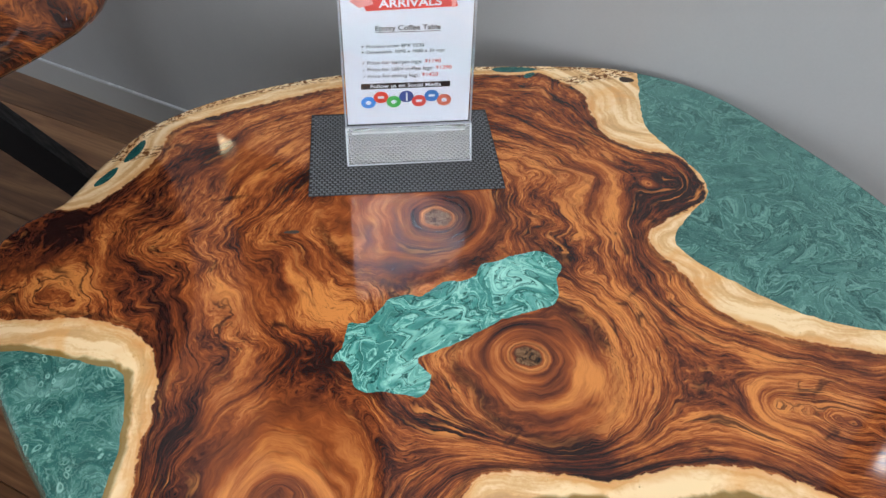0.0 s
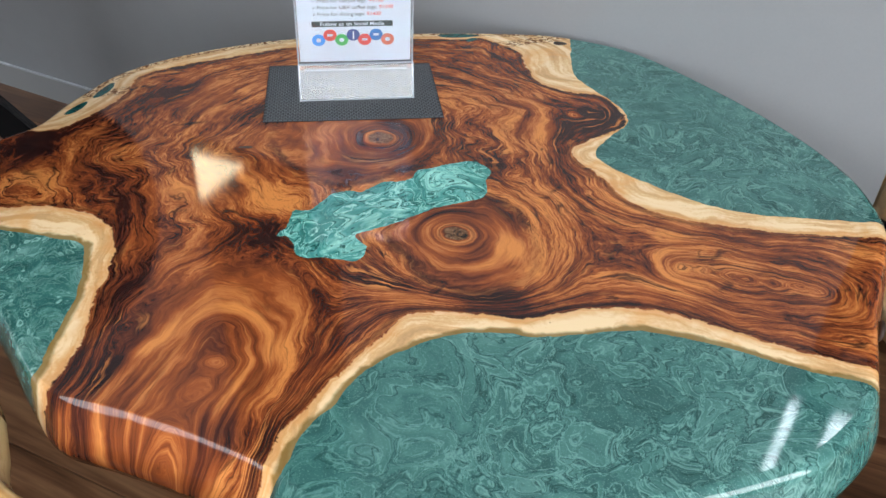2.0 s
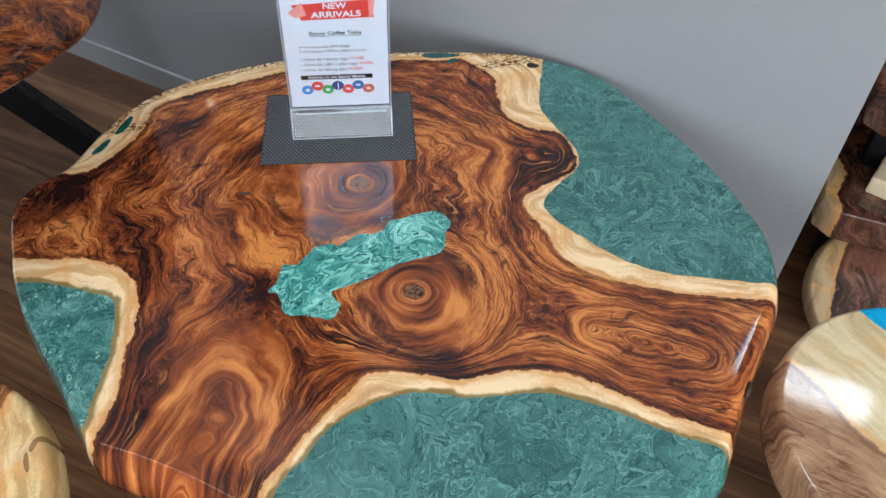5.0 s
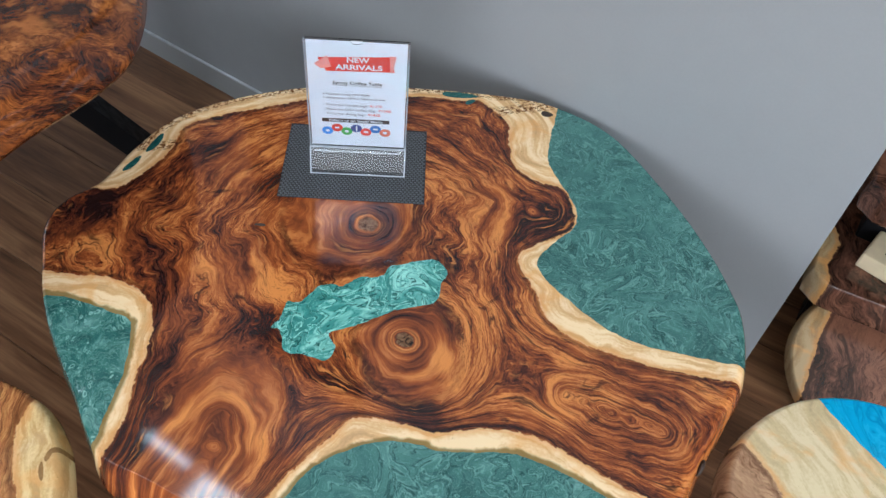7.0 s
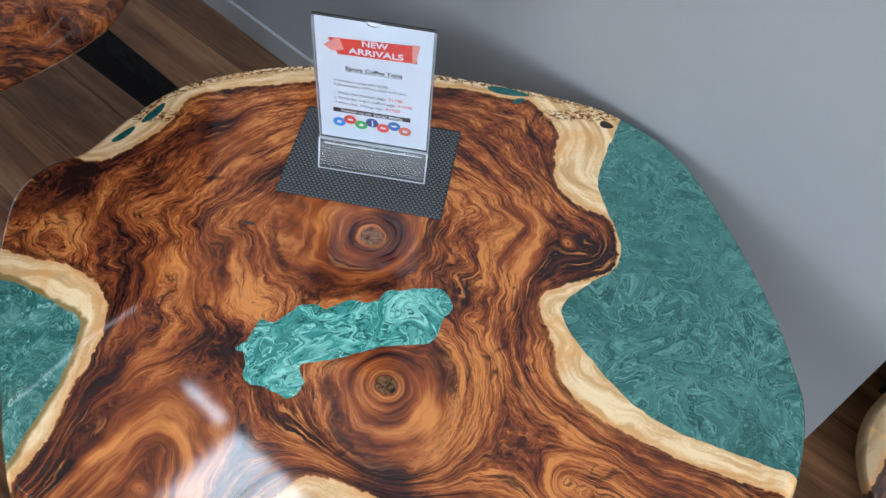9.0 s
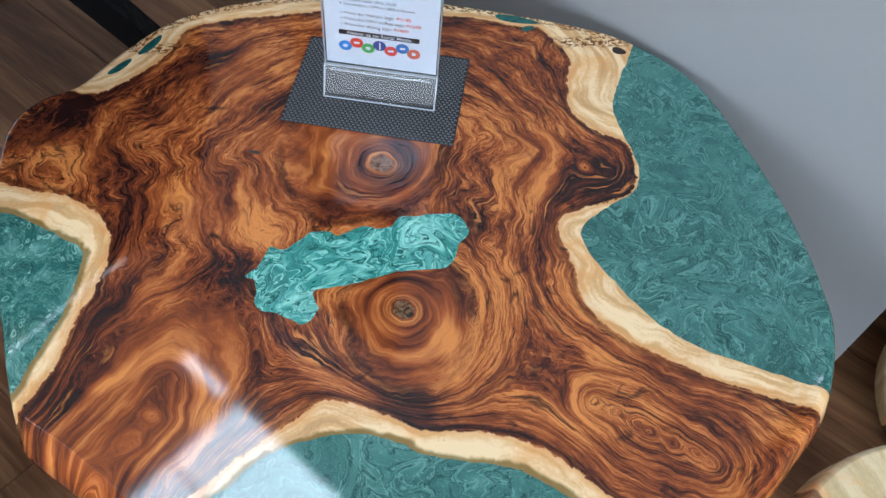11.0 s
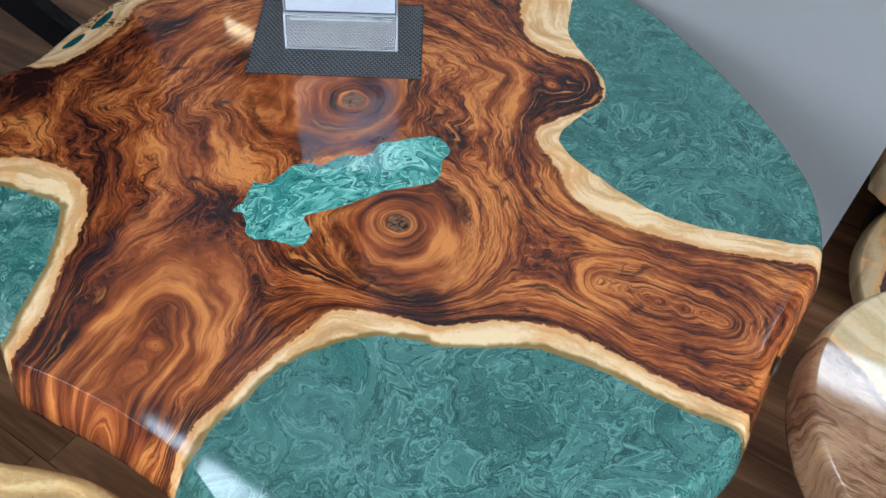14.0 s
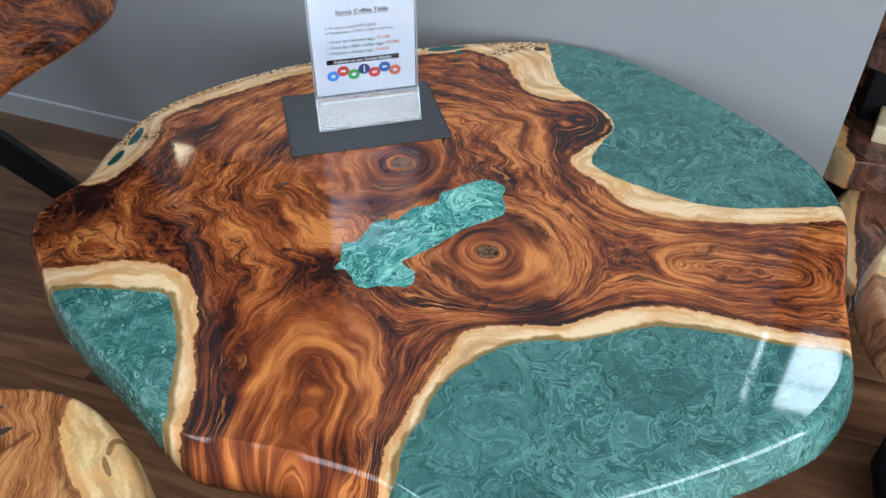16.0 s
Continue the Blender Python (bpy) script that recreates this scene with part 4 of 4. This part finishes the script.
beam((-1.03, -0.075, DT - 0.075), (-0.835, 0.265, 0.01), 0.09, 0.045, M_STEEL, dining, label="slanting black steel leg bar")
beam((-0.835, 0.265, DT - 0.075), (-0.928, 0.103, 0.36), 0.09, 0.045, M_STEEL, dining, label="slanting black steel leg bar")
beam((-1.75, -0.075, DT - 0.075), (-1.555, 0.265, 0.01), 0.09, 0.045, M_STEEL, dining, label="slanting black steel leg bar")
beam((-1.555, 0.265, DT - 0.075), (-1.648, 0.103, 0.36), 0.09, 0.045, M_STEEL, dining, label="slanting black steel leg bar")

front = thing("side_table", "cream and brown live-edge slab side table, glossy lacquer", "side table")
FT = 0.44
FO = curve([(-0.42, -0.49), (-0.32, -0.445), (-0.25, -0.433), (-0.187, -0.452), (-0.138, -0.486), (-0.105, -0.512), (-0.053, -0.522), (-0.003, -0.503), (0.045, -0.487), (0.085, -0.490), (0.125, -0.512), (0.15, -0.60), (0.08, -0.72), (-0.15, -0.80), (-0.38, -0.72), (-0.46, -0.6)], True, 0.01)
slab(front, FO, FT, 0.05, M_WOOD_PALE, regions=[('knot_hole', 'dark oval knot hole', blob(-0.306, -0.468, 0.009, 0.0035, 60, 10), M_HOLE), ('knot_hole', 'dark oval knot hole', blob(-0.281, -0.487, 0.010, 0.0045, 50, 10), M_HOLE),
              ('bark_inclusion', 'brown bark streak', blob(-0.158, -0.488, 0.013, 0.0030, -40, 12), M_BARK), ('bark_inclusion', 'brown bark streak', blob(-0.168, -0.468, 0.010, 0.0035, -70, 12), M_BARK), ('bark_inclusion', 'brown bark streak', blob(-0.118, -0.528, 0.014, 0.0025, -30, 12), M_BARK)], sapwood=[loop([(-0.25, -0.40), (-0.244, -0.431), (-0.224, -0.472), (-0.186, -0.506), (-0.143, -0.536), (-0.113, -0.556), (-0.03, -0.575), (0.06, -0.565), (0.2, -0.56)], (0.3, -0.4))],
     seeds=[(-0.33, -0.55, 0.02, 1.0), (-0.30, -0.50, 0.004, 0.8)], flare=lambda x, y: 0.016, cell=0.012, wood_label="orange-brown timber with broad cream sapwood")
u_leg(front, -0.25, -0.68, -0.55, FT - 0.05)
u_leg(front, 0.0, -0.68, -0.57, FT - 0.05)

stool = thing("round_table", "round tan and cream timber side table with cyan resin", "side table")
RT, RC, RR_ = 0.43, (0.759, 0.033), 0.199
RO = np.array([(RC[0] + RR_ * math.cos(a), RC[1] + RR_ * math.sin(a)) for a in np.linspace(0, 2 * math.pi, 120, endpoint=False)])
CY = loop([(0.55, 0.24), (0.625, 0.186), (0.68, 0.155), (0.732, 0.129), (0.80, 0.09), (0.92, 0.04), (1.2, -0.04)], (1.3, 0.2), (0.9, 0.5))
slab(stool, RO, RT, 0.058, M_WOOD_TAN, regions=[("resin_pour", "bright cyan resin", CY, M_CYAN)],
     sapwood=[loop([(0.50, 0.07), (0.55, 0.058), (0.605, 0.03), (0.644, -0.005), (0.72, -0.04), (0.82, -0.08), (1.2, -0.16)], (1.3, 0.5), (0.5, 0.5))],
     seeds=[(0.70, -0.19, 0.02, 1.0)], flare=lambda x, y: 0.013, cell=0.01, wood_label="tan timber with a wide cream band")
u_leg(stool, 0.72, -0.06, 0.13, RT - 0.058)
u_leg(stool, 0.83, -0.06, 0.13, RT - 0.058)

# ---- timber rack beyond the wall's end ----
rack = thing("timber_rack", "black steel rack holding rough timber slabs beyond the wall", "rack")
for x in (0.62, 1.75):
    part("post", box(x, 0.72, 0, x + 0.06, 0.78, 1.5, 0.003), M_STEEL, rack)
    part("post", box(x, 1.30, 0, x + 0.06, 1.36, 1.5, 0.003), M_STEEL, rack)
for z in (0.225, 0.455, 0.70, 0.95):
    part("rail", box(0.62, 0.70, z - 0.03, 1.81, 0.74, z, 0.003), M_STEEL, rack)
    part("rail", box(0.62, 1.33, z - 0.03, 1.81, 1.37, z, 0.003), M_STEEL, rack)
part("back_sheet", box(0.57, 1.38, 0, 1.85, 1.40, 1.5), M_STEEL, rack, "black steel back sheet")


def rack_slab(x0, y0, x1, y1, z, th, pale, label):
    t = thing("timber_slab", label, "timber slab", group="slabs on the rack")
    o = curve([(x0, y0 + 0.02), (x0 + 0.03, y0), (x0 + 0.2, y0 + 0.012), ((x0 + x1) / 2, y0), (x1 - 0.1, y0 + 0.01), (x1, y0 + 0.05), (x1, y1), ((x0 + x1) / 2, y1 + 0.02), (x0, y1)], True, 0.02)
    sp = [loop([(x0 + pale, y0 - 0.05), (x0 + pale * 0.9, y0 + 0.02), (x0 + pale * 0.5, y0 + 0.05), (x0 + pale * 0.7, y0 + 0.12), (x0 - 0.03, y0 + 0.2)], (x0 - 0.2, y0 + 0.2), (x0 - 0.2, y0 - 0.1))] if pale else []
    slab(t, o, z, th, M_WOOD_RACK, sapwood=sp, seeds=[((x0 + x1) / 2, y1 - 0.1, 0.03, 1.0)], flare=lambda x, y: 0.008, cell=0.03)


rack_slab(0.578, 0.565, 1.75, 1.25, 0.285, 0.06, 0.032, "thick brown live-edge slab with a pale gnarled edge lying on the rack")
rack_slab(0.58, 0.565, 1.75, 1.25, 0.515, 0.06, 0.0, "brown live-edge slab lying on the rack")
rack_slab(0.58, 0.575, 1.75, 1.25, 0.76, 0.06, 0.0, "brown live-edge slab on the upper rack")
rack_slab(0.58, 0.575, 1.75, 1.25, 1.01, 0.06, 0.0, "brown live-edge slab on the upper rack")
pale_board = thing("board", "pale raw timber board with two nail holes", "board", group="slabs on the rack")
raw = plain("raw_pale_timber", (0.66, 0.53, 0.35), 0.6, grain=40)
body = part("board_body", box(0.0, 0.0, 0.0, 0.8, 0.105, 0.035, 0.004), raw, pale_board)
for nx, ny in ((0.035, 0.03), (0.035, 0.075)):
    bm = bmesh.new()
    bmesh.ops.create_cone(bm, cap_ends=True, segments=10, radius1=0.004, radius2=0.004, depth=0.001, matrix=Matrix.Translation((nx, ny, 0.0354)))
    part("nail_hole", bm, M_HOLE, body)
pale_board.matrix_world = pose(0.637, 0.640, 0.2855, 0, 0, -11)

round_slab = thing("timber_slice", "round brown timber slice with a cream edge leaning under the rack", "timber slice")
so = np.array([(0.30 * math.cos(a), 0.20 * math.sin(a)) for a in np.linspace(0, 2 * math.pi, 70, endpoint=False)])
slab(round_slab, so, 0.0, 0.05, M_WOOD_RACK, sapwood=[loop([(-0.20, -0.4), (-0.245, -0.1), (-0.262, 0.05), (-0.23, 0.3)], (-0.5, 0.4), (-0.5, -0.4))], seeds=[(0.1, 0.0, 0.02, 1.0)], flare=lambda x, y: 0.01, cell=0.015)
round_slab.matrix_world = pose(0.915, 0.575, 0.135, 32, 0, 0)

# ---- lit ceiling panel, placed from its reflection, beyond the wall's added opening ----
panel = thing("ceiling_light", "square ceiling light with a lit cream diffuser in a white frame", "ceiling light")
part("diffuser", box(-3.80, 2.86, CEIL - 0.012, -3.18, 3.56, CEIL - 0.006), M_LAMP, panel, "lit cream diffuser")
for x0, y0, x1, y1 in ((-3.83, 2.83, -3.80, 3.59), (-3.18, 2.83, -3.15, 3.59), (-3.80, 2.83, -3.18, 2.86), (-3.80, 3.56, -3.18, 3.59)):
    part("frame", box(x0, y0, CEIL - 0.022, x1, y1, CEIL - 0.0005), M_WHITE, panel)

# ---- floor planks ----
subfloor = structure("floor", box(-4.72, -4.12, -0.05, 4.12, 5.52, -0.004), M_PLANK, "brown timber-look plank floor with fine dark joints", "floor")
PLANK_W, PLANK_L = 0.148, 1.22
pm = bpy.data.meshes.new("plank")
pb = box(0.0008, 0.0008, -0.006, PLANK_L - 0.0008, PLANK_W - 0.0008, 0.0, 0.0012)
pb.to_mesh(pm)
pb.free()
pm.materials.append(M_PLANK)
rnd = random.Random(7)
for j in range(-14, 12):
    shift = rnd.random() * PLANK_L
    for i in range(-3, 3):
        p = new("plank", pm)
        p.location = (i * PLANK_L + shift - 0.4, j * PLANK_W + 0.02, 0)
        p.parent = subfloor
